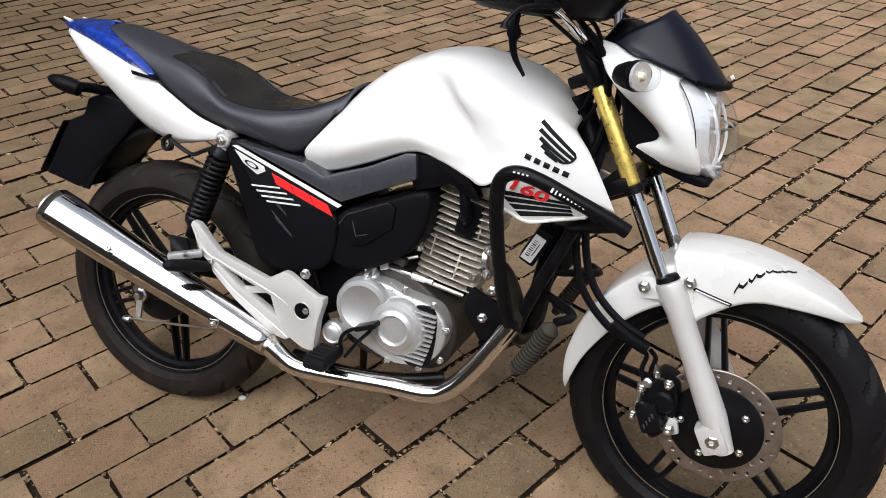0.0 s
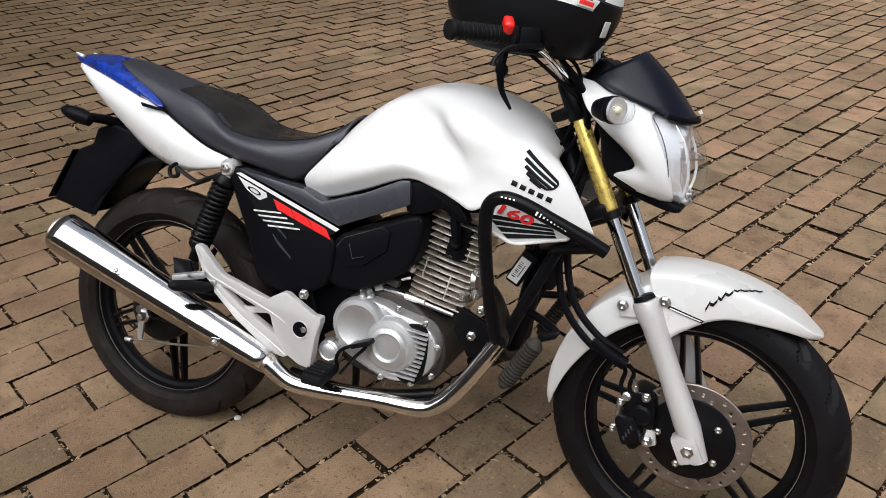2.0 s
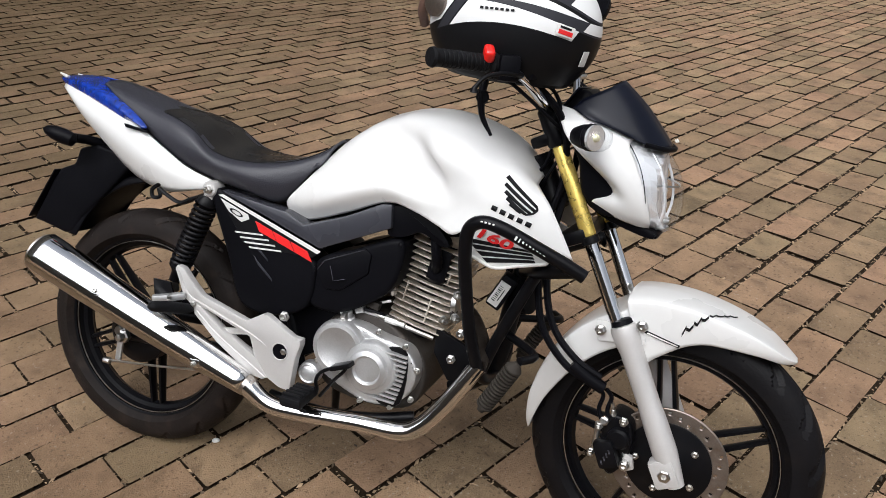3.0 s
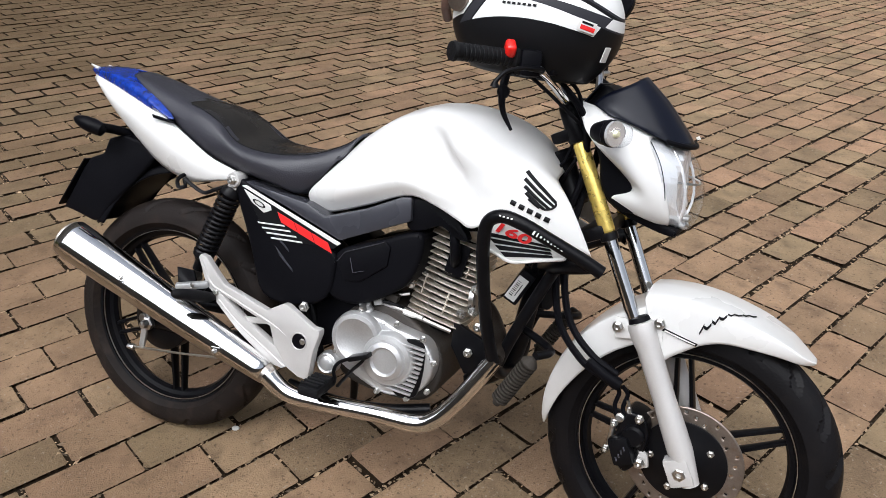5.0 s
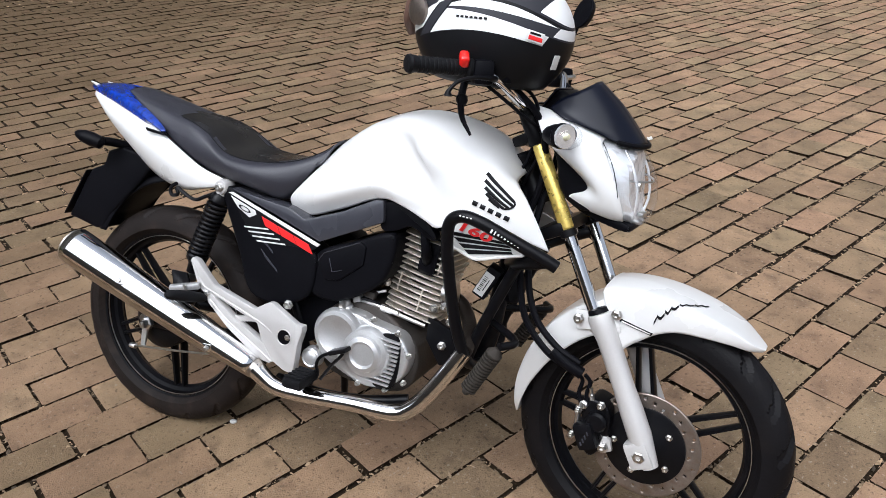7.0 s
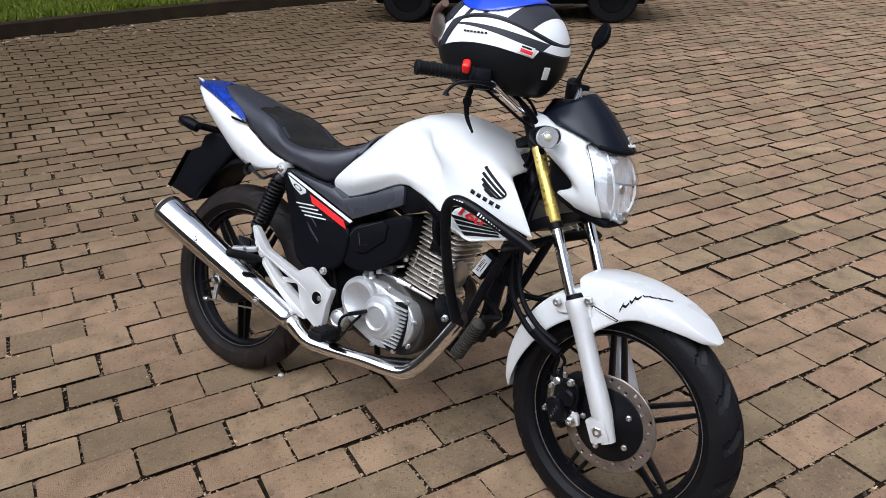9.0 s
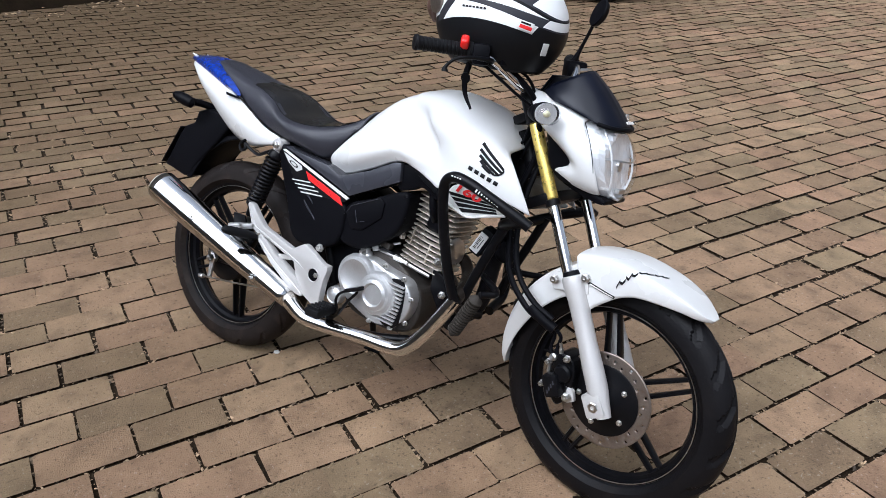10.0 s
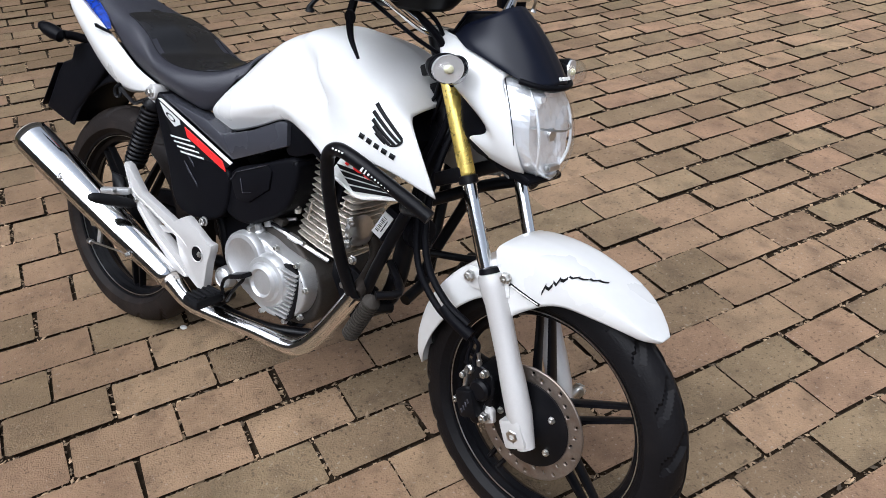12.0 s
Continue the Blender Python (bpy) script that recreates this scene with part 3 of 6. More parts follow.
for s in (-1, 1):
    part("seam", tube([(p[0], s * (p[1] + 0.0005), p[2] + 0.0005) for p in spline(droop(SEAT_LINES)[1], 30)[8:-1]], 0.0012, 6), GRIP, SEAT)

# white tail cowl, blue-wrapped tail cover
TAIL_LINES = [
    [(-0.300, 0.040, 0.948), (-0.20, 0.076, 0.916), (-0.10, 0.102, 0.884), (0.0, 0.122, 0.854), (0.08, 0.128, 0.814), (0.15, 0.131, 0.778), (0.225, 0.133, 0.757)],
    [(-0.302, 0.046, 0.934), (-0.21, 0.088, 0.888), (-0.115, 0.115, 0.844), (-0.015, 0.134, 0.800), (0.07, 0.142, 0.768), (0.145, 0.139, 0.748), (0.225, 0.139, 0.747)],
    [(-0.300, 0.044, 0.930), (-0.218, 0.078, 0.870), (-0.128, 0.098, 0.808), (-0.034, 0.114, 0.756), (0.05, 0.126, 0.728), (0.13, 0.134, 0.722), (0.22, 0.137, 0.735)],
    [(-0.297, 0.036, 0.928), (-0.218, 0.060, 0.862), (-0.140, 0.074, 0.797), (-0.056, 0.086, 0.738), (0.02, 0.098, 0.711), (0.095, 0.112, 0.706), (0.195, 0.127, 0.728)],
]
TAIL = thick(part("tail_cowl", skin(droop(TAIL_LINES), 36, 16), WHITE, BIKE, "white tail side panels below the seat"), 0.004)
BLUE_LINES = [
    [(-0.300, 0, 0.966), (-0.26, 0, 0.966), (-0.21, 0, 0.963), (-0.17, 0.03, 0.952), (-0.14, 0.055, 0.938), (-0.12, 0.06, 0.925)],
    [(-0.315, 0.022, 0.962), (-0.24, 0.050, 0.954), (-0.16, 0.074, 0.934), (-0.07, 0.098, 0.900), (-0.02, 0.110, 0.879), (0.020, 0.119, 0.861)],
    [(-0.322, 0.036, 0.957), (-0.24, 0.066, 0.944), (-0.16, 0.090, 0.922), (-0.07, 0.114, 0.889), (-0.02, 0.125, 0.870), (0.022, 0.132, 0.853)],
    [(-0.305, 0.040, 0.940), (-0.23, 0.067, 0.921), (-0.15, 0.091, 0.897), (-0.06, 0.112, 0.868), (-0.02, 0.119, 0.860), (0.018, 0.126, 0.846)],
]
thick(part("tail_cover", skin(droop(BLUE_LINES), 40, 14), BLUE, TAIL, "glossy blue film-wrapped tail cover"), 0.003)
for s in (-1, 1):
    part("cover_end", plate([(-0.030, 0.8570), (0.034, 0.8475), (0.040, 0.8425), (-0.024, 0.8480)], s * 0.128, s * 0.1365, 0.002), BLACK, TAIL, "black end of the film wrap")
part("tail_lamp", block((0.03, 0.07, 0.03), pose(-0.300, 0, 0.926, 0, 20, 0), 0.01), REDLENS, TAIL)
for s in (-1, 1):
    part("tail_fin", tube([(-0.30, s * 0.034, 0.942), (-0.33, s * 0.03, 0.950)], [0.005, 0.002], 8), PALE, TAIL)

# rear mudguard, plate and lamps
GUARD_LINES = [
    [(-0.02, 0, 0.725), (-0.09, 0, 0.715), (-0.16, 0, 0.678), (-0.21, 0, 0.625), (-0.242, 0, 0.578), (-0.262, 0, 0.540)],
    [(-0.02, 0.05, 0.722), (-0.09, 0.055, 0.71), (-0.158, 0.06, 0.673), (-0.206, 0.065, 0.62), (-0.238, 0.068, 0.574), (-0.258, 0.07, 0.537)],
    [(-0.01, 0.06, 0.71), (-0.08, 0.066, 0.69), (-0.145, 0.07, 0.65), (-0.19, 0.074, 0.60), (-0.215, 0.076, 0.56), (-0.23, 0.077, 0.535)],
]
GUARD = thick(part("rear_mudguard", skin(GUARD_LINES, 24, 10), BLACK, BIKE, "black plastic rear mudguard"), 0.004)
part("number_plate", block((0.004, 0.17, 0.165), pose(-0.337, 0, 0.632, 0, 32, 0), 0.0015), BLACK, GUARD, "plain dark back of the number plate")
part("plate_bracket", plate([(-0.17, 0.785), (-0.22, 0.768), (-0.236, 0.726), (-0.280, 0.708), (-0.304, 0.676), (-0.341, 0.609), (-0.372, 0.556), (-0.334, 0.550), (-0.268, 0.535), (-0.239, 0.540), (-0.211, 0.585), (-0.142, 0.653), (-0.063, 0.737), (-0.10, 0.775)], -0.078, 0.078, 0.010, 3), BLACK, GUARD)
for s in (-1, 1):
    stalk = part("rear_indicator", tube([(-0.16, s * 0.05, 0.785), (-0.185, s * 0.09, 0.795), (-0.19, s * 0.125, 0.80)], 0.012, 10, 8), BLACK, BIKE)
    part("lamp_pod", lathe([(0.003, -0.055), (0.012, -0.045), (0.018, -0.025), (0.020, 0.0), (0.017, 0.025), (0, 0.035)], (-0.206, s * 0.142, 0.802), (1, s * -0.25, -0.28), 20), BLACK, stalk)

# side covers
GREYPANEL = [(0.240, 0.742), (0.34, 0.728), (0.43, 0.716), (0.48, 0.694), (0.58, 0.730), (0.665, 0.772), (0.688, 0.774), (0.692, 0.722), (0.62, 0.689), (0.524, 0.645), (0.38, 0.696)]
for s in (-1, 1):
    part("side_panel", plate(GREYPANEL, s * 0.09, s * 0.143, 0.005, 2), GREY, BIKE, "graphite grey side panel below the seat")
    part("side_cover", plate(smooth_outline([(0.235, 0.742), (0.37, 0.680), (0.505, 0.622), (0.520, 0.575), (0.50, 0.50), (0.42, 0.465), (0.33, 0.478), (0.29, 0.58)], 4), s * 0.06, s * 0.146, 0.010, 3), BLACK, BIKE, "black plastic side cover")
    part("airbox_cover", plate(smooth_outline([(0.515, 0.615), (0.60, 0.655), (0.71, 0.70), (0.725, 0.655), (0.70, 0.58), (0.63, 0.525), (0.56, 0.50), (0.50, 0.52)], 4), s * 0.03, s * 0.138, 0.012, 3), BLACK, BIKE, "black moulded airbox cover")
AIR = part("airbox_panel", plate([(0.522, 0.597), (0.540, 0.623), (0.637, 0.666), (0.652, 0.655), (0.648, 0.610), (0.632, 0.598), (0.585, 0.560), (0.545, 0.555)], -0.1435, -0.130, 0.004), BLACK, BIKE, "raised airbox panel")
part("panel_edge", tube([(0.524, -0.144, 0.598), (0.541, -0.1445, 0.622), (0.636, -0.1445, 0.664)], 0.0012, 6), GREY, AIR)
part("panel_edge", tube([(0.556, -0.1445, 0.612), (0.566, -0.1445, 0.579), (0.593, -0.1445, 0.588)], 0.0012, 6), GREY, AIR)
SIDE_Y = -0.1466
DEC = part("side_decal", plate([(0.258, 0.726), (0.272, 0.725), (0.525, 0.637), (0.512, 0.624), (0.43, 0.622), (0.33, 0.626)], SIDE_Y - 0.001, SIDE_Y + 0.002, 0.0004, 1), INK, BIKE, "black decal strip with a red word and pale stripes")
part("pale_edge", plate([(0.256, 0.728), (0.268, 0.731), (0.531, 0.641), (0.523, 0.634)], SIDE_Y - 0.003, SIDE_Y, 0.0004, 1), PALE, DEC)
part("pale_field", plate([(0.262, 0.721), (0.338, 0.694), (0.342, 0.684), (0.322, 0.674), (0.286, 0.694)], SIDE_Y - 0.0025, SIDE_Y, 0.0004, 1), LABEL, DEC)
part("oval_badge", lathe([(0.010, 0), (0.012, 0.001), (0.010, 0.002), (0.008, 0.001)], (0.0, 0, 0), (0, -1, 0), 24, closed=True), INK, DEC, m=Matrix.Translation((0.308, SIDE_Y - 0.003, 0.694)) @ Matrix.Rotation(radians(20), 4, "Y") @ Matrix.Diagonal((1.6, 1, 0.5, 1)))
for k in range(3):
    x, z = 0.358 + 0.0475 * k, 0.6830 - 0.0160 * k
    part("red_letter_bar", plate([(x, z), (x + 0.0445, z - 0.0150), (x + 0.0575, z - 0.0380), (x + 0.0125, z - 0.0230)], SIDE_Y - 0.0028, SIDE_Y, 0.0004, 1), RED, DEC)
for k in range(4):
    x, z = 0.306 + 0.013 * k, 0.650 - 0.0100 * k
    part("pale_stripe", plate([(x, z), (x + 0.072 + 0.004 * k, z + 0.005), (x + 0.075 + 0.004 * k, z + 0.0015), (x + 0.003, z - 0.0035)], SIDE_Y - 0.0024, SIDE_Y, 0.0003, 1), LABEL, DEC)
# paler grey slivers paint a sheen on the black side cover
for x, z in ((0.36, 0.60), (0.345, 0.645)):
    part("sheen_sliver", plate([(x, z), (x + 0.05, z - 0.045), (x + 0.052, z - 0.052), (x + 0.012, z - 0.02)], SIDE_Y - 0.0016, SIDE_Y, 0.0003, 1), GREY, DEC)

part("under_tank_trim", plate(smooth_outline([(0.680, 0.765), (0.736, 0.771), (0.790, 0.745), (0.825, 0.705), (0.803, 0.700), (0.758, 0.722), (0.718, 0.705), (0.680, 0.705)], 3), -0.132, -0.10, 0.006, 2), BLACK, BIKE, "black trim under the tank")

# rear foot-peg bracket
BR = part("footpeg_bracket", plate([(0.173, 0.542), (0.178, 0.551), (0.195, 0.547), (0.228, 0.512), (0.252, 0.490), (0.375, 0.454), (0.418, 0.480), (0.430, 0.479), (0.499, 0.441), (0.521, 0.440), (0.521, 0.425), (0.510, 0.387), (0.503, 0.322), (0.495, 0.309), (0.470, 0.312), (0.415, 0.340), (0.404, 0.366), (0.386, 0.417), (0.264, 0.459), (0.222, 0.462), (0.201, 0.476)], -0.186, -0.166, 0.004), SILVER, BIKE, "silver cast foot-peg bracket with open arms")
part("lower_arm", plate([(0.222, 0.470), (0.250, 0.463), (0.310, 0.421), (0.406, 0.372), (0.440, 0.329), (0.428, 0.322), (0.391, 0.327), (0.296, 0.387), (0.234, 0.441)], -0.1885, -0.166, 0.0045), SILVER, BR)
part("arm_rib", tube([(0.184, -0.1855, 0.538), (0.214, -0.1855, 0.486), (0.262, -0.1855, 0.4665), (0.39, -0.1855, 0.424), (0.432, -0.1855, 0.404)], [0.0028, 0.003, 0.003, 0.003, 0.001], 8, 30), SILVER, BR)
part("arm_rib", tube([(0.240, -0.188, 0.451), (0.300, -0.188, 0.405), (0.400, -0.188, 0.349), (0.434, -0.188, 0.329)], 0.0030, 8, 24), SILVER, BR)
part("cross_web", plate([(0.300, 0.420), (0.380, 0.431), (0.384, 0.419), (0.315, 0.405)], -0.178, -0.170, 0.003), SILVER, BR)
part("edge_flange", plate([(0.500, 0.4395), (0.520, 0.4385), (0.520, 0.426), (0.509, 0.387), (0.502, 0.325), (0.493, 0.322), (0.499, 0.385)], -0.1895, -0.180, 0.003), SILVER, BR)
part("boss", lathe([(0.0185, 0.0), (0.0210, 0.0), (0.0215, 0.0015), (0.0205, 0.003), (0.0185, 0.002)], (0.468, -0.1855, 0.400), (0, -1, 0), 28, closed=True), SILVER, BR)
# flat black disc paints the shade of a bolt hole; the plate is solid
part("hole_shade", lathe([(0.0190, 0), (0.0190, 0.0008), (0, 0.0008)], (0.468, -0.1858, 0.400), (0, -1, 0), 24), BLACK, BR, "black disc painting the shade of a round hole")
bolt((0.477, -0.1864, 0.401), 0.0065, BR, h=0.003)
bolt((0.232, -0.186, 0.466), 0.0065, BR, h=0.008)
part("peg_plate", block((0.075, 0.020, 0.017), pose(0.178, -0.210, 0.477, 0, -8, 32), 0.005), CAST, BR)
part("pillion_peg", tube([(0.226, -0.186, 0.452), (0.222, -0.200, 0.455), (0.206, -0.240, 0.465), (0.192, -0.278, 0.474), (0.187, -0.290, 0.477)], [0.007, 0.0125, 0.0145, 0.0125, 0.006], 12, 16), GRIP, BR, "black rubber pillion foot-peg, standing out")
bolt((0.186, -0.217, 0.480), 0.006, BR, axis=(-0.5, -0.85, 0), h=0.006)
# rider foot-peg and brake pedal
PEG = part("rider_footpeg", block((0.052, 0.082, 0.025), pose(0.543, -0.222, 0.322, 4, 0, 0), 0.008), GRIP, BIKE, "black rubber rider foot-peg")
for k in range(5):
    part("rib", block((0.046, 0.007, 0.006), pose(0.543, -0.192 - 0.015 * k, 0.336, 4, 0, 0), 0.002), GRIP, PEG)
part("peg_mount", tube([(0.50, -0.10, 0.28), (0.53, -0.16, 0.29), (0.545, -0.20, 0.312)], 0.013, 10, 8), FRAME, PEG)
PED = part("brake_pedal", tube([(0.53, -0.165, 0.29), (0.560, -0.178, 0.312), (0.571, -0.188, 0.333), (0.567, -0.190, 0.355), (0.580, -0.190, 0.379), (0.624, -0.190, 0.402), (0.637, -0.190, 0.398), (0.613, -0.189, 0.368), (0.595, -0.186, 0.343), (0.575, -0.18, 0.315)], 0.0042, 8, 50), FRAME, BIKE, "black looped brake pedal")
part("pedal_pad", block((0.05, 0.03, 0.012), pose(0.630, -0.194, 0.406, 0, -22, 0), 0.004), FRAME, PED)
part("skid_tube", tube([(0.42, -0.13, 0.262), (0.55, -0.135, 0.255), (0.68, -0.13, 0.268), (0.78, -0.10, 0.285)], 0.013, 10, 16), FRAME, BIKE)

bolt((0.460, -0.160, 0.477), 0.010, BR, h=0.012)

# exhaust
EX = part("exhaust_pipe", tube([(0.926, -0.140, 0.460), (0.892, -0.145, 0.402), (0.857, -0.150, 0.345), (0.816, -0.154, 0.295), (0.768, -0.158, 0.270), (0.66, -0.168, 0.268), (0.52, -0.182, 0.262), (0.45, -0.190, 0.268), (0.395, -0.198, 0.304)], [0.02, 0.02, 0.02, 0.021, 0.021, 0.02, 0.02, 0.021, 0.025], 18, 70), CHROME, BIKE, "chrome exhaust pipe sweeping under the engine")
part("header_pipe", tube([(0.81, 0.0, 0.545), (0.855, 0.0, 0.525), (0.890, -0.035, 0.500), (0.920, -0.10, 0.482), (0.926, -0.140, 0.460)], 0.0175, 16, 30), HEADER, EX, "heat-darkened header pipe")
a, b = Vector((0.41, -0.197, 0.298)), Vector((-0.206, -0.214, 0.520))
d = (b - a).normalized()
ln = (b - a).length
part("muffler", lathe([(0.022, 0), (0.027, 0.02), (0.031, 0.08), (0.040, 0.20), (0.045, 0.36), (0.049, 0.50), (0.0505, ln - 0.02), (0.049, ln - 0.004), (0.044, ln), (0.041, ln - 0.004), (0.038, ln - 0.02), (0.018, ln - 0.02), (0.018, ln - 0.06), (0, ln - 0.06)], a, d, 48), SATIN, EX, "long tapered satin steel silencer")
across = d.cross(Vector((0, 0, 1))).normalized()
for f, up in ((0.672, 0.50), (0.215, -0.05)):
    c = a + d * (ln * f)
    side = Vector((0, -1, 0)) - d * Vector((0, -1, 0)).dot(d)
    side.normalize()
    high = d.cross(side)
    high = high if high.z > 0 else -high
    dirn = (side + high * up).normalized()
    rr = 0.030 + 0.022 * f
    part("heat_shield_clip", block((0.024, 0.02, 0.012), Matrix.Translation(c + dirn * (rr + 0.001)) @ Vector((0, 0, 1)).rotation_difference(dirn).to_matrix().to_4x4(), 0.003), CHROME, EX)
    bolt(c + dirn * (rr + 0.006), 0.006, EX, axis=dirn)
side = (Vector((0, -1, 0)) - d * Vector((0, -1, 0)).dot(d)).normalized()
high = d.cross(side)
high = high if high.z > 0 else -high
rows = []
for h in np.linspace(0.02, ln - 0.012, 30):
    rr = float(np.interp(h, [0, 0.02, 0.08, 0.20, 0.36, 0.50, ln], [0.022, 0.027, 0.031, 0.040, 0.045, 0.049, 0.0505])) + 0.0025
    rows.append([a + d * h + (side * math.cos(radians(q)) + high * math.sin(radians(q))) * rr for q in np.linspace(-8, 112, 15)])
bm = bmesh.new()
grid_faces(bm, rows)
thick(part("heat_shield", bm, CHROME, EX, "bright chrome heat shield over the silencer"), 0.0015, 0)
part("muffler_hanger", plate([(0.10, 0.50), (0.15, 0.50), (0.17, 0.44), (0.11, 0.42)], -0.172, -0.165, 0.003), FRAME, EX)

part("inner_cover", plate([(0.40, 0.53), (0.58, 0.55), (0.60, 0.46), (0.54, 0.39), (0.47, 0.355), (0.40, 0.42)], -0.085, 0.085, 0.010), BLACK, BIKE, "black inner cover behind the foot-peg bracket")

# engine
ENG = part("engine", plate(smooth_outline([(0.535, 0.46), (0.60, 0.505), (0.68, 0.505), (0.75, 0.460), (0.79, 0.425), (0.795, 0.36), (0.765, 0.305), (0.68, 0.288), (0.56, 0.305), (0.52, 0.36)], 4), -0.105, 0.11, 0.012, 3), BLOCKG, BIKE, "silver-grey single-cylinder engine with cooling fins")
CO = part("clutch_cover", plate(smooth_outline([(0.535, 0.43), (0.575, 0.485), (0.64, 0.488), (0.685, 0.475), (0.755, 0.458), (0.786, 0.42), (0.782, 0.37), (0.75, 0.330), (0.68, 0.310), (0.60, 0.335), (0.545, 0.370)], 5), -0.146, -0.09, 0.012, 4), CAST, ENG, "bright cast engine side cover")
part("cover_disc", lathe([(0.066, 0), (0.064, 0.012), (0.06, 0.018), (0.05, 0.0195), (0.048, 0.018), (0, 0.018)], (0.600, -0.146, 0.430), (0, -1, 0), 48), CAST, CO)
for k in range(4):
    part("cast_letter_bar", block((0.011, 0.002, 0.006), pose(0.582 + 0.016 * k, -0.161, 0.424 + 0.002 * k, 0, -8, 0), 0.001), CAST, CO)
part("clutch_boss", lathe([(0.066, 0), (0.064, 0.016), (0.058, 0.024), (0.048, 0.026), (0.044, 0.034), (0.034, 0.038), (0.031, 0.036), (0.029, 0.032), (0, 0.032)], (0.682, -0.142, 0.402), (0, -1, 0), 48), CAST, CO)
for k in range(11):
    part("cover_fin", block((0.056 + 0.010 * math.sin(k * 0.3), 0.016, 0.0048), pose(0.740 - 0.0022 * k, -0.154, 0.446 - 0.0112 * k, 0, 7, 8), 0.0014), CAST, CO)
# bed coloured black to paint the shade between the cover fins
part("shaded_fin_bed", plate(smooth_outline([(0.712, 0.452), (0.764, 0.448), (0.758, 0.33), (0.70, 0.325), (0.718, 0.39)], 4), -0.150, -0.14, 0.003), FRAME, CO)
for x, z in ((0.545, 0.385), (0.555, 0.455), (0.60, 0.492), (0.69, 0.485), (0.757, 0.465), (0.790, 0.415), (0.782, 0.345), (0.735, 0.316), (0.66, 0.314)):
    bolt((x, -0.142, z), 0.006, CO, h=0.012)
part("shaft_cap", lathe([(0.028, 0), (0.026, 0.02), (0.022, 0.024), (0.019, 0.022), (0.012, 0.026), (0, 0.026)], (0.530, -0.138, 0.352), (0, -1, 0), 28), CAST, CO)
part("oil_cap", lathe([(0.016, 0), (0.018, 0.006), (0.018, 0.016), (0.014, 0.02), (0.014, 0.034), (0, 0.035)], (0.600, -0.115, 0.478), (-0.1, -0.35, 1), 20), CAST, CO)
part("oil_cap", block((0.012, 0.02, 0.03), pose(0.60, -0.138, 0.494, 20, 0, 0), 0.003), STEEL, CO)
part("clutch_lever", tube([(0.62, -0.10, 0.512), (0.67, -0.105, 0.508), (0.73, -0.10, 0.495), (0.80, -0.09, 0.478)], 0.005, 8, 12), STEEL, ENG)
part("cable_adjuster", lathe([(0.006, 0), (0.009, 0.003), (0.009, 0.03), (0.006, 0.035), (0.006, 0.05), (0, 0.052)], (0.685, -0.105, 0.506), (1, 0, -0.12), 8), STEEL, ENG)
part("starter", lathe([(0.03, -0.06), (0.032, -0.05), (0.032, 0.05), (0.03, 0.06)], (0.62, -0.02, 0.535), (0, 1, 0), 24), FRAME, ENG)
CYL = Vector((0.745, -0.01, 0.485))
CUP = Vector((0.20, 0, 0.98)).normalized()
TIPT = Vector((0, 0, 1)).rotation_difference(CUP).to_matrix().to_4x4()
# core coloured black so the gaps between cooling fins look shaded
part("shaded_cylinder_core", lathe([(0.05, -0.02), (0.052, 0.10), (0.056, 0.11), (0.056, 0.20), (0.05, 0.22), (0, 0.22)], CYL, CUP, 32), FRAME, ENG)
for k in range(14):
    h = 0.010 + 0.0150 * k
    w = 0.140 if k < 9 else 0.148 - 0.003 * (k - 9)
    dd = 0.136 if k < 9 else 0.150
    fin = plate(smooth_outline([(-w / 2, -dd / 2 + 0.02), (-w / 2 + 0.02, -dd / 2), (w / 2 - 0.02, -dd / 2), (w / 2, -dd / 2 + 0.02), (w / 2, dd / 2 - 0.02), (w / 2 - 0.02, dd / 2), (-w / 2 + 0.02, dd / 2), (-w / 2, dd / 2 - 0.02)], 2), -0.0017, 0.0017, 0.0006, 1)
    part("cooling_fin", fin, FINS, ENG, "", Matrix.Translation(CYL + CUP * h) @ TIPT @ pose(0, 0, 0, -90, 0, 0))
for x, h, q in ((0.02, 0.05, 0.06), (-0.045, 0.09, 0.05), (0.045, 0.135, 0.03)):
    part("fin_rib", block((0.0035, 0.008, q), Matrix.Translation(CYL + CUP * h + Vector((x, -0.0665, 0))) @ TIPT, 0.001), FINS, ENG)
part("rocker_cover", block((0.125, 0.13, 0.05), Matrix.Translation(CYL + CUP * 0.238) @ TIPT, 0.014, 3), FINS, ENG)
for x, y in ((-0.045, -0.06), (0.045, -0.06)):
    bolt(CYL + CUP * 0.24 + Vector((x, y, 0)), 0.007, ENG, axis=(0, -1, 0.2), h=0.012)
part("spark_cap", tube([CYL + CUP * 0.15 + Vector((0.01, -0.07, 0)), CYL + CUP * 0.17 + Vector((0.015, -0.10, 0.01)), CYL + CUP * 0.21 + Vector((0.0, -0.105, 0.02)), CYL + CUP * 0.25 + Vector((-0.01, -0.09, 0.03))], [0.011, 0.012, 0.010, 0.006], 12, 14), BLACK, ENG)
# solid black block painting the shade of the hollow around the plug
part("spark_hollow_shade", block((0.045, 0.03, 0.075), Matrix.Translation(CYL + CUP * 0.165 + Vector((0.015, -0.066, 0))) @ TIPT, 0.006), BLACK, ENG)
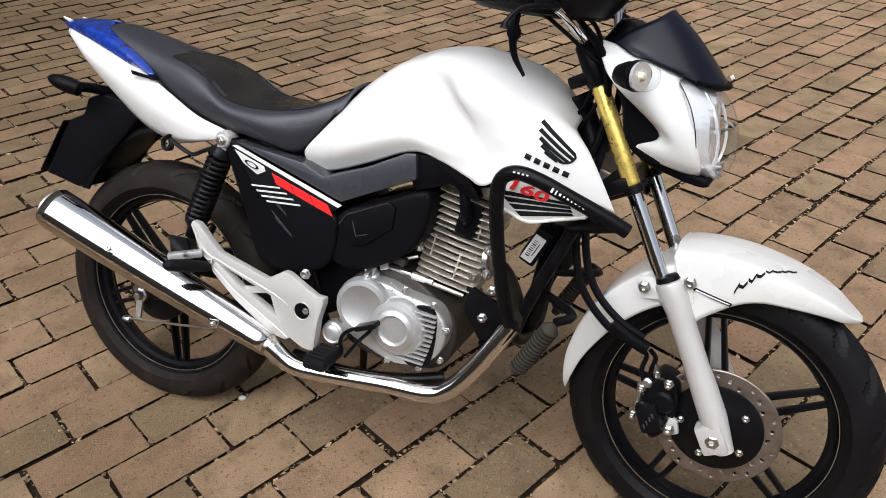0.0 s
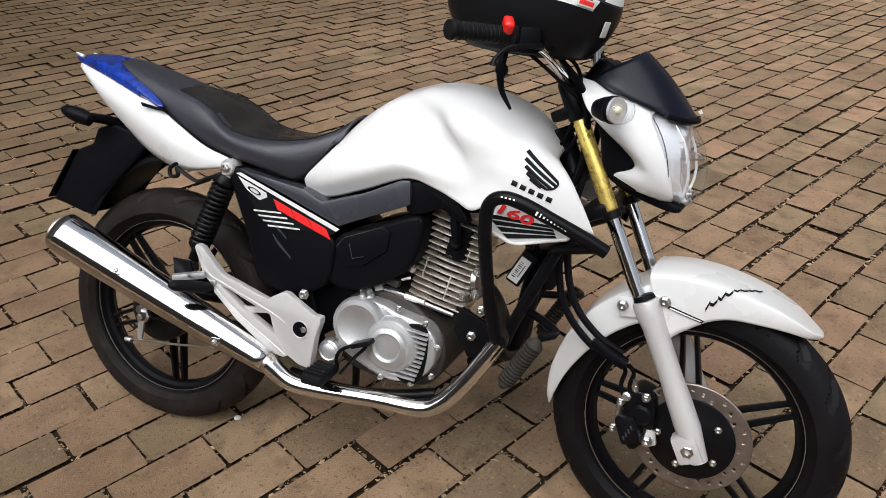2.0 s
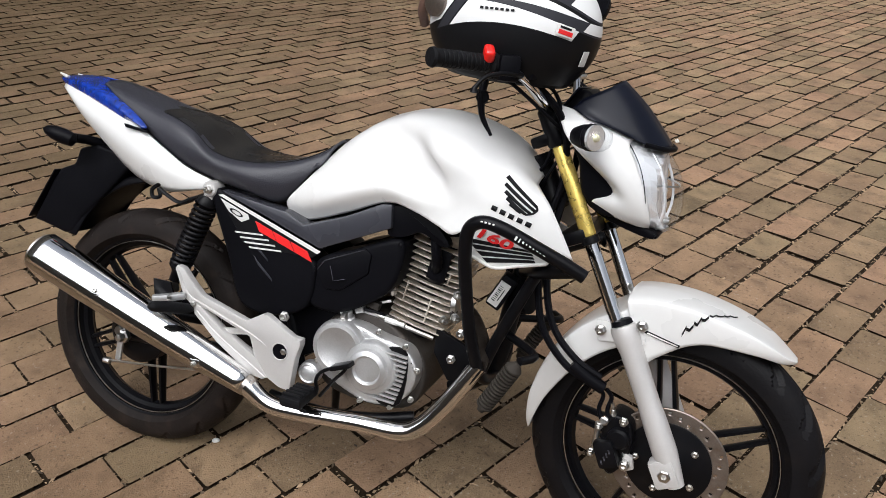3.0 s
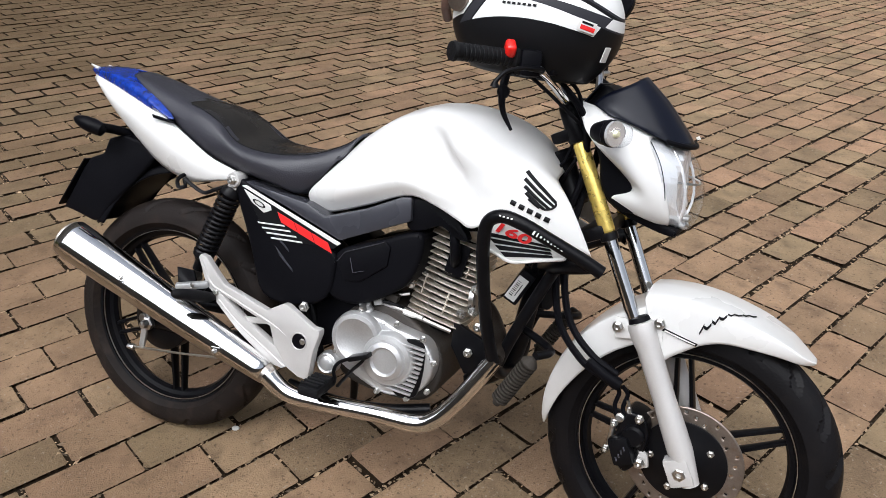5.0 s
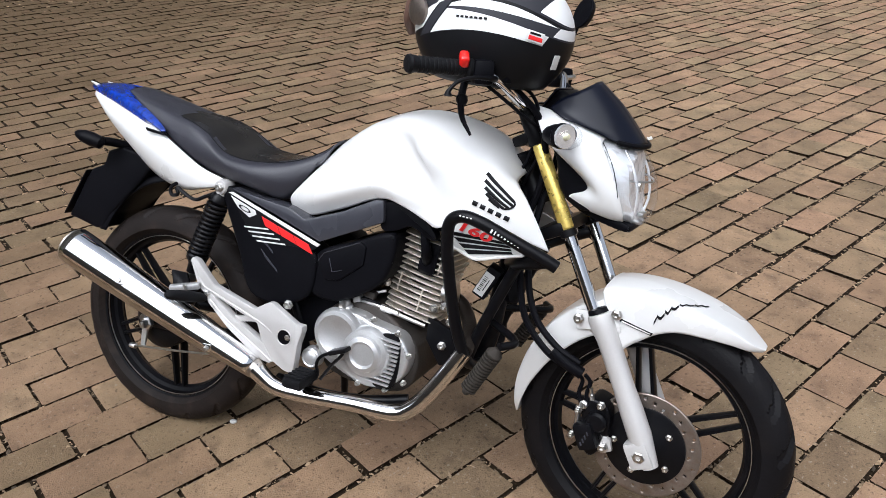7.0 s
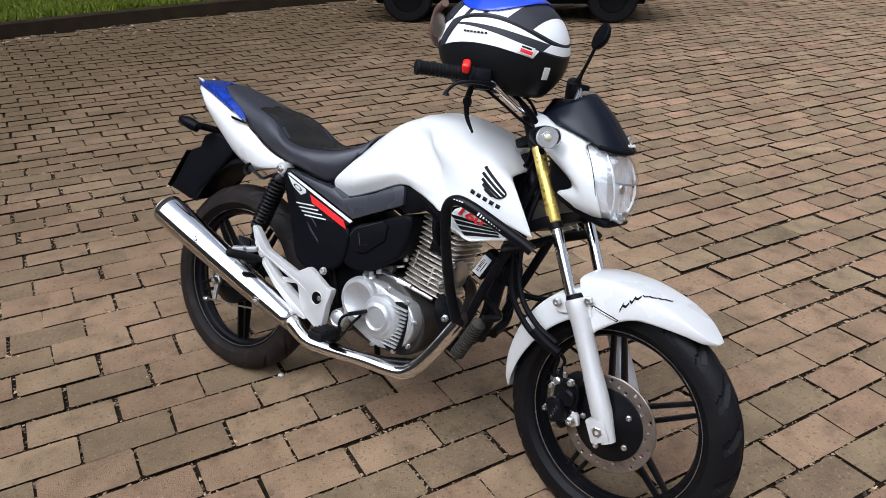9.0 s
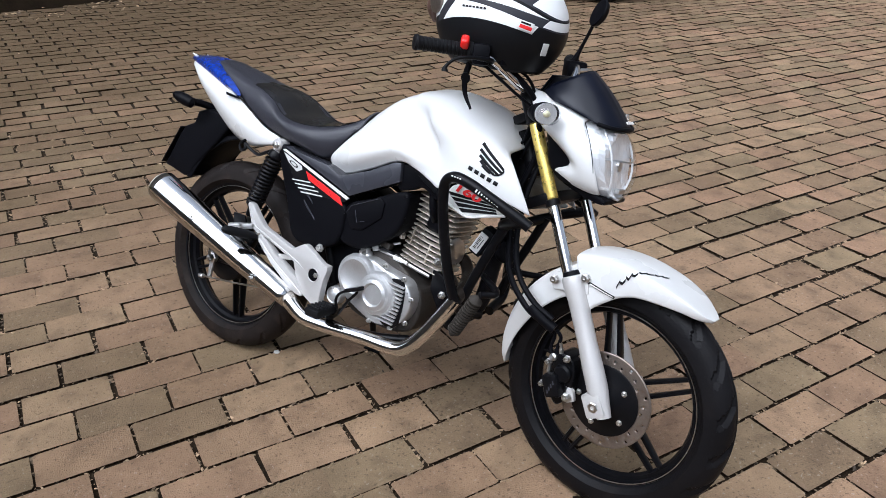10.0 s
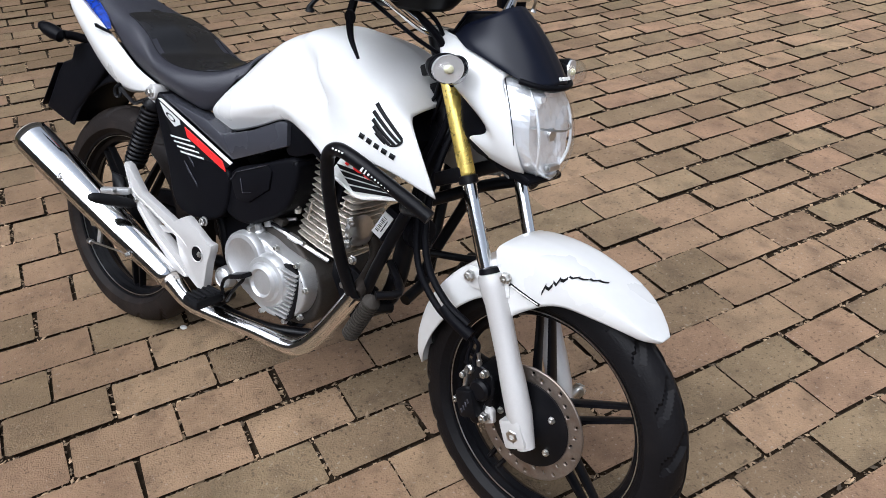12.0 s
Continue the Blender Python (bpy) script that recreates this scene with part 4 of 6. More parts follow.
for k, pts in enumerate(([(0.585, -0.09, 0.50), (0.61, -0.105, 0.522), (0.645, -0.10, 0.53), (0.69, -0.09, 0.545)], [(0.56, -0.09, 0.48), (0.60, -0.11, 0.512), (0.66, -0.108, 0.518), (0.70, -0.095, 0.50)], [(0.63, -0.09, 0.51), (0.645, -0.108, 0.54), (0.66, -0.10, 0.57), (0.655, -0.08, 0.60)])):
    part("wire", tube(pts, 0.004, 8, 16), FRAME if k else STEEL, ENG)
part("connector", block((0.032, 0.02, 0.018), pose(0.655, -0.105, 0.533, 0, 12, 0), 0.003), BLOCKG, ENG)
part("connector", block((0.022, 0.018, 0.026), pose(0.622, -0.108, 0.520, 0, -20, 0), 0.003), CAST, ENG)
part("stud", lathe([(0.004, 0), (0.009, 0.002), (0.009, 0.014), (0.005, 0.016), (0.005, 0.03), (0, 0.03)], (0.690, -0.088, 0.560), (0.2, -0.3, 1), 8), STEEL, ENG)
part("intake", tube([CYL + CUP * 0.16 + Vector((-0.06, 0.0, 0)), (0.66, 0, 0.64), (0.58, 0, 0.62)], 0.03, 14, 8), BLACK, ENG)
part("exhaust_flange", lathe([(0.024, 0), (0.038, 0.002), (0.038, 0.014), (0.024, 0.018)], (0.832, -0.042, 0.556), (1, -0.15, 0.1), 20), STEEL, ENG)
for x, y, z in ((0.842, -0.085, 0.535), (0.838, -0.075, 0.585), (0.815, -0.085, 0.525)):
    bolt((x, y, z), 0.009, ENG, axis=(0.7, -0.7, 0), h=0.016)
part("flange_lug", block((0.014, 0.04, 0.022), pose(0.832, -0.06, 0.540, 0, 10, 20), 0.005), BLOCKG, ENG)
part("mount_plate", plate([(0.80, 0.50), (0.93, 0.45), (0.92, 0.40), (0.84, 0.38), (0.80, 0.44)], -0.075, -0.06, 0.004), FRAME, BIKE)
for x, z in ((0.845, 0.435), (0.905, 0.435), (0.86, 0.50)):
    bolt((x, -0.078, z), 0.009, ENG, h=0.012)
part("horn", lathe([(0.012, -0.02), (0.035, -0.01), (0.038, 0.0), (0.036, 0.012), (0.02, 0.016), (0, 0.016)], (0.99, -0.03, 0.60), (0.9, -0.3, 0), 24), BLACK, BIKE)
part("fuse_box", block((0.035, 0.05, 0.080), pose(0.938, -0.065, 0.614, 0, 27, 8), 0.006), BLACK, BIKE)
part("paper_tag", block((0.025, 0.002, 0.058), pose(0.937, -0.092, 0.612, 0, 27, 8), 0.0005), LABEL, BIKE, "white paper label with printed bars")
TAGGED = Matrix.Translation((0.937, -0.092, 0.612)) @ pose(0, 0, 0, 0, 27, 8)
for k in range(9):
    part("label_bar", block((0.009, 0.001, 0.0012 + 0.0012 * (k % 3 == 0)), TAGGED @ pose(-0.0035, -0.0014, -0.018 + 0.0044 * k), 0), INK, bpy.data.objects["paper_tag"])
part("label_bar", block((0.002, 0.001, 0.03), TAGGED @ pose(0.0055, -0.0014, 0), 0), INK, bpy.data.objects["paper_tag"])

# engine guard (tubular)
for s in (-1, 1):
    G = part("engine_guard", tube([(1.124, s * 0.206, 0.710), (1.09, s * 0.214, 0.727), (1.02, s * 0.230, 0.758), (0.960, s * 0.240, 0.782), (0.918, s * 0.240, 0.788), (0.890, s * 0.232, 0.767), (0.886, s * 0.220, 0.71), (0.894, s * 0.200, 0.625), (0.908, s * 0.168, 0.52), (0.930, s * 0.125, 0.43), (0.942, s * 0.03, 0.40)], 0.0138, 14, 70), FRAME, BIKE, "black tubular engine guard loop")
    part("brace", tube([(1.105, s * 0.208, 0.718), (1.03, s * 0.15, 0.69), (0.985, s * 0.06, 0.665), (0.965, 0, 0.655)], 0.014, 12, 16), FRAME, G)
    part("lower_brace", tube([(1.02, s * 0.12, 0.685), (0.985, s * 0.12, 0.60), (0.945, s * 0.115, 0.50), (0.92, s * 0.11, 0.42)], 0.013, 12, 16), FRAME, G)
    c0, c1 = Vector((1.012, s * 0.195, 0.492)), Vector((0.952, s * 0.18, 0.380))
    dd = (c1 - c0).normalized()
    prof = [(0.006, -0.015)]
    for k in range(14):
        prof += [(0.019, 0.0085 * k), (0.019, 0.0085 * k + 0.0042), (0.0120, 0.0085 * k + 0.0052), (0.0120, 0.0085 * k + 0.0078)]
    prof.append((0.008, 0.13))
    part("guard_peg", lathe(prof, c0, dd, 18), PEGGREY, G, "ribbed grey-black rubber peg")
    part("peg_bolt", tube([c0 - dd * 0.02, c0 + Vector((0.03, -s * 0.05, 0.02)), (0.95, s * 0.06, 0.52)], 0.009, 10, 8), FRAME, G)
# striped panel under the shroud
INSERT = [(0.868, 0.733), (0.883, 0.756), (0.905, 0.768), (0.98, 0.757), (1.050, 0.723), (1.047, 0.715), (0.940, 0.687), (0.867, 0.711)]
WINGP = part("shroud_insert", plate(INSERT, -0.186, -0.178, 0.002), LABEL, TANK, "pale lower shroud panel with dark stripes")
part("shroud_insert", plate(INSERT, 0.178, 0.186, 0.002), LABEL, TANK)
for k in range(4):
    x, z = 0.872 + 0.0135 * k, 0.7420 - 0.0118 * k
    xe, ze = 1.010 + 0.003 * k, 0.7385 - 0.0062 * k
    part("dark_stripe", plate([(x, z), (xe, ze), (xe + 0.004, ze - 0.0042), (x + 0.012, z - 0.0085)], -0.1875, -0.186, 0.0002, 1), INK, WINGP)
part("pale_border", tube([(0.869, -0.1865, 0.713), (0.902, -0.1868, 0.7015), (0.940, -0.187, 0.690), (0.99, -0.187, 0.7025), (1.044, -0.1865, 0.7165)], 0.0032, 8, 24), PALE, WINGP)


def lettering(text, size, material, parent, m, name="lettering"):
    c = bpy.data.curves.new("text", "FONT")
    c.body, c.size, c.extrude, c.offset = text, size, 0.0004, size * 0.03
    o = bpy.data.objects.new("text", c)
    scene.collection.objects.link(o)
    me = bpy.data.meshes.new_from_object(o)
    bpy.data.objects.remove(o)
    bpy.data.curves.remove(c)
    bm = bmesh.new()
    bm.from_mesh(me)
    bpy.data.meshes.remove(me)
    return part(name, bm, material, parent, "", m, smooth=False, weld=False)


number_at = pose(0.888, -0.1885, 0.750, 90, 13, 0) @ Matrix(((2.0, 0.3, 0, 0), (0, 1, 0, 0), (0, 0, 1, 0), (0, 0, 0, 1)))
lettering("160", 0.0275, RED, WINGP, number_at, "number")
# pale maker's word on the guard tube
ta, tb = Vector((0.990, -0.2505, 0.7700)), Vector((1.046, -0.2365, 0.7450))
along = Vector((1, 0, 0)).rotation_difference(tb - ta).to_matrix().to_4x4()
guard = bpy.data.objects["engine_guard"]
for k in range(9):
    part("word_bar", block((0.0040 - 0.0012 * (k % 2), 0.0022, 0.0085 if k < 2 else 0.0030 + 0.0008 * (k % 3)), Matrix.Translation(ta.lerp(tb, k / 8)) @ along @ pose(0, 0, 0, -18, 0, 0), 0.0003), LABEL, guard, "pale printed word")
for k in range(4):
    part("word_bar", block((0.004, 0.0016, 0.003), Matrix.Translation(Vector((0.920, -0.2550, 0.7915)).lerp(Vector((0.944, -0.2555, 0.7895)), k / 3)) @ pose(0, 0, 0, -15, 0, 0), 0.0003), PALE, guard)


# ---- front end, built straight and turned with the bars ----
def front(name, bm, material, parent=BIKE, label="", smooth=True):
    return part(name, bm, material, parent, label, TURNED, smooth)


for s in (-1, 1):
    t0 = Vector((1.012, s * 0.087 + 0.028, 0.945))
    FD = Vector((0.470, -0.068 if s < 0 else -0.105, -0.882)).normalized()
    fork = front("fork_leg", lathe([(0.021, 0.389), (0.0275, 0.391), (0.029, 0.399), (0.028, 0.425), (0.0248, 0.448), (0.0238, 0.56), (0.026, 0.61), (0.0265, 0.668), (0.022, 0.708), (0.018, 0.743), (0, 0.746)], t0 + Vector((0.012, 0, 0)), FD, 28), SILVER, BIKE, "telescopic fork leg with silver slider and gold sleeve")
    front("stanchion", lathe([(0.0148, -0.05), (0.0148, 0.42), (0, 0.42)], t0, FD, 24), CHROME, fork)
    front("dust_seal", lathe([(0.016, 0.377), (0.022, 0.379), (0.024, 0.389), (0.016, 0.392)], t0 + Vector((0.011, 0, 0)), FD, 24), BLACK, fork)
    front("gold_sleeve", lathe([(0.0152, 0), (0.0160, 0.002), (0.0166, 0.006), (0.0166, 0.193), (0.0160, 0.197), (0.0152, 0.198)], t0, FD, 28), GOLD, fork, "gold anodised fork sleeve")
    front("sleeve_clamp", lathe([(0.016, 0.198), (0.0195, 0.2), (0.0195, 0.214), (0.016, 0.216)], t0, FD, 24), FRAME, fork)
    front("fork_cap", lathe([(0.02, -0.085), (0.023, -0.08), (0.023, -0.005), (0.02, 0.0)], t0, FD, 24), FRAME, fork)
    front("axle_lug", block((0.052, 0.04, 0.062), pose(1.345, -0.110 if s < 0 else 0.045, 0.316, 0, -28, 0), 0.008), SILVER, fork)
front("fork_yoke", block((0.075, 0.20, 0.03), pose(1.068, 0.01, 0.758, 0, -RAKE, 0), 0.008), FRAME)
bolt((1.347, -0.118, 0.314), 0.014, FRONT, m=TURNED, h=0.014, name="axle_nut")
bolt((1.347, 0.118, 0.314), 0.014, FRONT, m=TURNED, axis=(0, 1, 0), h=0.014, name="axle_nut")
front("axle", tube([(1.345, -0.12, 0.313), (1.345, 0.12, 0.313)], 0.009, 12), STEEL, FRONT)

# front disc with drilled holes
dc = (FC[0] + 0.008, -0.062, FC[2] + 0.003)
rows = []
N, M = 216, 11
holes = set()
for i in range(N):
    for j in range(M - 1):
        rr = 0.088 + 0.036 * (j + 0.5) / (M - 1)
        for h in range(30):
            hr = 0.098 + 0.0075 * (h % 3)
            ha = 2 * math.pi * h / 30 + 0.02
            dx = rr * math.cos(2 * math.pi * (i + 0.5) / N) - hr * math.cos(ha)
            dz = rr * math.sin(2 * math.pi * (i + 0.5) / N) - hr * math.sin(ha)
            if dx * dx + dz * dz < 0.0036 ** 2:
                holes.add((i, j))
                break
bm = bmesh.new()
vs = [[bm.verts.new((dc[0] + (0.088 + 0.036 * j / (M - 1)) * math.cos(2 * math.pi * i / N), dc[1], dc[2] + (0.088 + 0.036 * j / (M - 1)) * math.sin(2 * math.pi * i / N))) for j in range(M)] for i in range(N)]
for i in range(N):
    for j in range(M - 1):
        if (i, j) not in holes:
            bm.faces.new((vs[i][j], vs[(i + 1) % N][j], vs[(i + 1) % N][j + 1], vs[i][j + 1]))
bmesh.ops.delete(bm, geom=[v for v in bm.verts if not v.link_faces], context="VERTS")
thick(front("brake_disc", bm, DISC, FRONT, "drilled steel brake disc, slightly rusty"), 0.004, 0)
CARR = front("disc_carrier", lathe([(0.03, 0.004), (0.088, 0.002), (0.092, 0.004), (0.092, 0.008), (0.086, 0.010), (0.06, 0.012), (0.045, 0.02), (0.03, 0.022), (0.02, 0.03), (0, 0.03)], (dc[0], dc[1] + 0.002, dc[2]), (0, -1, 0), 48), FRAME, FRONT)
for k in range(5):
    a = radians(38 + 72 * k)
    bolt((dc[0] + 0.066 * math.cos(a), dc[1] - 0.010, dc[2] + 0.066 * math.sin(a)), 0.0065, CARR, m=TURNED, h=0.006)
CAL = front("brake_caliper", plate(smooth_outline([(1.215, 0.398), (1.240, 0.402), (1.264, 0.385), (1.268, 0.335), (1.256, 0.290), (1.231, 0.262), (1.206, 0.290), (1.200, 0.345)], 4), -0.100, -0.03, 0.008, 3), FRAME, BIKE, "black hydraulic brake caliper")
front("caliper_body", block((0.062, 0.034, 0.046), pose(1.222, -0.110, 0.318, 0, 66, 0), 0.010), FRAME, CAL)
front("caliper_body", lathe([(0.024, 0), (0.024, 0.012), (0.019, 0.018), (0.012, 0.019), (0, 0.019)], (1.240, -0.098, 0.355), (0, -1, 0), 20), FRAME, CAL)
for k in range(4):
    front("letter_bar", block((0.010, 0.001, 0.004), pose(1.217 + 0.004 * k, -0.1275, 0.302 + 0.0095 * k, 0, 66, 0), 0.0005), GREY, CAL)
for x, z, q in ((1.246, 0.398, 0.008), (1.196, 0.372, 0.007), (1.188, 0.308, 0.007), (1.262, 0.300, 0.010)):
    bolt((x, -0.104, z), q, CAL, m=TURNED, h=0.014)
front("caliper_bracket", plate([(1.250, 0.33), (1.275, 0.318), (1.282, 0.292), (1.262, 0.280), (1.245, 0.30)], -0.100, -0.088, 0.003), SILVER, CAL)
front("slide_pin", tube([(1.190, -0.088, 0.372), (1.192, -0.09, 0.34), (1.190, -0.088, 0.308)], 0.0065, 10, 8), STEEL, CAL)
front("banjo", lathe([(0.005, 0), (0.010, 0.002), (0.010, 0.012), (0.006, 0.014), (0.006, 0.02), (0, 0.02)], (1.205, -0.096, 0.385), (0, -1, 0.2), 8), STEEL, CAL)
for k in range(3):
    front("pad_edge", block((0.03, 0.010, 0.004), pose(1.200, -0.075, 0.300 + 0.018 * k, 0, 8, 0), 0.001), STEEL if k == 1 else FRAME, CAL)
front("bleed_nipple", lathe([(0.006, 0), (0.006, 0.012), (0.004, 0.014), (0.004, 0.028), (0, 0.028)], (1.222, -0.095, 0.400), (-0.3, 0, 1), 8), STEEL, CAL)

# front mudguard
def guard_section(a, top, low, half):
    """One half section of the mudguard at an angle about the axle."""
    ca, sa = math.cos(a), math.sin(a)
    d = top - low
    prof = [(0, top), (half * 0.50, top - 0.02 * d), (half * 0.90, top - 0.06 * d), (half * 1.0, top - 0.16 * d), (half * 1.03, top - 0.60 * d), (half * 1.0, low)]
    return [(FC[0] + r * ca, y, FC[2] + r * sa) for y, r in prof]


secs = []
for deg, top, low, half in ((52.5, 0.346, 0.338, 0.016), (56.5, 0.344, 0.326, 0.040), (63, 0.346, 0.316, 0.059), (72, 0.348, 0.302, 0.072), (82, 0.352, 0.290, 0.078), (90, 0.359, 0.274, 0.081), (98, 0.367, 0.252, 0.083), (105, 0.374, 0.236, 0.084), (109, 0.377, 0.224, 0.084), (110.5, 0.375, 0.25, 0.084), (112, 0.352, 0.268, 0.078), (122, 0.349, 0.271, 0.077), (135, 0.342, 0.271, 0.075), (150, 0.334, 0.274, 0.070), (166, 0.326, 0.286, 0.060), (178, 0.320, 0.300, 0.050), (185, 0.317, 0.312, 0.034)):
    secs.append(guard_section(radians(deg), top, low, half))
FEND_BM = skin([[s[k] for s in secs] for k in range(6)], 112, 24)
FEND_TREE = BVHTree.FromBMesh(FEND_BM)
FEND = thick(front("front_mudguard", FEND_BM, WHITE, BIKE, "glossy white front mudguard over the wheel"), 0.0035)
drape("slot", [(1.252, 0.5965), (1.257, 0.6025), (1.326, 0.5855), (1.323, 0.5790)], FEND_TREE, INK, FEND, "dark outlined slot", TURNED)
drape("slot", [(1.257, 0.5962), (1.259, 0.5992), (1.322, 0.5840), (1.321, 0.5818)], FEND_TREE, PALE, FEND, "", TURNED, 0.0034)
for k in range(15):
    x, z, h = 1.325 + 0.0063 * k, 0.3675 + 0.0052 * k, (0.0105, 0.0060, 0.0045, 0.0085)[k % 4] * (1 - 0.03 * k)
    lo, hi = (x, z), (x + 0.0062, z + 0.0040 + h)
    if k % 2:
        lo, hi = (x, z + h), (x + 0.0062, z + 0.0055)
    drape("scrawl_bar", [lo, (lo[0] - 0.0008, lo[1] + 0.0048), (hi[0] - 0.0008, hi[1] + 0.0048), hi], FEND_TREE, INK, FEND, "black scrawled word", TURNED, 0.0016, 4, 45)
for x, z in ((1.246, 0.610), (1.165, 0.583)):
    bolt((x, -0.090 if x > 1.2 else -0.095, z), 0.010, FEND, m=TURNED, h=0.012)
front("fork_brace", plate([(1.15, 0.60), (1.25, 0.61), (1.26, 0.57), (1.16, 0.555)], -0.09, -0.082, 0.003), WHITE, FEND)
front("fork_brace", plate([(1.15, 0.60), (1.25, 0.61), (1.26, 0.57), (1.16, 0.555)], 0.082, 0.09, 0.003), WHITE, FEND)

# headlamp cowl
COWL_LINES = [
    [(1.165, 0.060, 0.985), (1.10, 0.070, 1.005), (1.05, 0.078, 1.022), (1.005, 0.082, 1.032)],
    [(1.160, 0.080, 0.968), (1.115, 0.092, 0.985), (1.06, 0.100, 0.99), (1.022, 0.102, 0.995)],
    [(1.186, 0.086, 0.925), (1.158, 0.100, 0.925), (1.11, 0.112, 0.935), (1.055, 0.112, 0.955)],
    [(1.210, 0.086, 0.872), (1.195, 0.094, 0.868), (1.168, 0.098, 0.870), (1.140, 0.084, 0.877)],
    [(1.222, 0.072, 0.825), (1.205, 0.082, 0.828), (1.16, 0.088, 0.838), (1.104, 0.080, 0.850)],
    [(1.220, 0.054, 0.806), (1.195, 0.064, 0.808), (1.15, 0.074, 0.820), (1.100, 0.070, 0.834)],
]
COWL = thick(front("headlamp_cowl", skin(COWL_LINES, 20, 30), WHITE, BIKE, "white angular headlamp cowl"), 0.004)
front("cowl_inner", plate(smooth_outline([(1.03, 0.985), (1.11, 0.965), (1.16, 0.90), (1.17, 0.83), (1.12, 0.82), (1.075, 0.86), (1.06, 0.92)], 4), -0.078, 0.078, 0.012, 3), BLACK, COWL)
front("chin", plate(smooth_outline([(1.075, 0.845), (1.12, 0.812), (1.19, 0.79), (1.232, 0.784), (1.237, 0.797), (1.20, 0.812), (1.10, 0.865)], 4), -0.055, 0.055, 0.006, 2), BLACK, COWL)
# lens: a clear shell over a bright reflector
LENS_ROWS = []
for z, xf, half in ((0.972, 1.205, 0.056), (0.955, 1.228, 0.070), (0.925, 1.252, 0.079), (0.89, 1.266, 0.080), (0.855, 1.272, 0.076), (0.825, 1.268, 0.066), (0.802, 1.258, 0.044), (0.793, 1.248, 0.022)):
    LENS_ROWS.append([(xf - 0.066 * (abs(t) ** 2.2) * (0.6 + half * 5), t * half * 1.13, z + 0.006 * abs(t)) for t in np.linspace(-1, 1, 17)])
bm = bmesh.new()
grid_faces(bm, [spline([r[k] for r in LENS_ROWS], 28) for k in range(17)])
LAMP = front("headlamp_lens", bm, CLEAR, COWL, "clear faceted headlamp lens")
LAMP.visible_shadow = False
bm = bmesh.new()
grid_faces(bm, [[(p[0] - 0.003 - 0.0016 * ((i // 2 + k // 2) % 2) - 0.036 * max(1 - ((k - 8) / 6.3) ** 2 - ((i - 11) / 8.0) ** 2, 0) ** 0.75, p[1] * 0.985, p[2]) for i, p in enumerate(spline([r[k] for r in LENS_ROWS], 22))] for k in range(17)])
front("reflector", bm, MIRRORED, LAMP, "", False)
for k, wide in ((3, 0.0030), (13, 0.0030), (1, 0.0018), (15, 0.0018)):
    front("reflector_rib", tube([(p[0] - 0.006, p[1] * 0.97, p[2]) for p in spline([r[k] for r in LENS_ROWS], 12)[1:-1]], wide, 6), MIRRORED, LAMP)
front("reflector_rib", tube([(p[0] - 0.008, p[1] * 0.94, p[2] + 0.002) for p in LENS_ROWS[3]], 0.0022, 6), STEEL, LAMP)
front("reflector_rib", tube([(p[0] - 0.008, p[1] * 0.94, p[2]) for p in LENS_ROWS[6]], 0.0026, 6), STEEL, LAMP)
front("bulb_shield", lathe([(0.0, 0.0), (0.012, 0.001), (0.014, 0.016), (0.010, 0.026)], (1.236, 0, 0.878), (-1, 0, 0), 20), STEEL, LAMP)
front("position_lamp", block((0.014, 0.036, 0.012), pose(1.246, 0, 0.818, 0, 0, 0), 0.004), STEEL, LAMP)
for s in (-1, 1):
    front("lens_rim", tube([(r[0 if s < 0 else -1][0] + 0.002, r[0 if s < 0 else -1][1], r[0 if s < 0 else -1][2]) for r in LENS_ROWS], 0.0009, 8, 24), BLACK, LAMP)
# smoked fly screen
SCREEN = [
    [(1.232, 0, 0.972), (1.205, 0, 1.005), (1.165, 0, 1.05), (1.115, 0, 1.092)],
    [(1.228, 0.030, 0.970), (1.20, 0.036, 1.003), (1.16, 0.036, 1.045), (1.112, 0.026, 1.088)],
    [(1.205, 0.062, 0.970), (1.172, 0.070, 0.998), (1.135, 0.068, 1.032), (1.095, 0.052, 1.074)],
    [(1.160, 0.080, 0.984), (1.13, 0.086, 1.000), (1.09, 0.086, 1.022), (1.055, 0.074, 1.050)],
    [(1.10, 0.086, 1.004), (1.075, 0.09, 1.010), (1.055, 0.086, 1.018), (1.034, 0.080, 1.028)],
]
WS = thick(front("fly_screen", skin(SCREEN, 20, 24), SMOKE, BIKE, "smoked black fly screen above the headlamp"), 0.004)
front("screen_lip", tube([(1.19, -0.074, 0.974), (1.222, -0.05, 0.968), (1.236, 0, 0.966), (1.222, 0.05, 0.968), (1.19, 0.074, 0.974)], 0.0055, 10, 24), BLACK, WS)
for k in range(4):
    front("word_bar", block((0.002, 0.007, 0.007), pose(1.2395 - 0.0016 * abs(k - 1.5), -0.0135 + 0.009 * k, 0.984, 0, -38, 0), 0.0005), PALE, WS)
# front indicators
def squash(bm, at):
    """Flattens a lamp about its centre."""
    for v in bm.verts:
        v.co.z = at.z + (v.co.z - at.z) * 0.76
    return bm


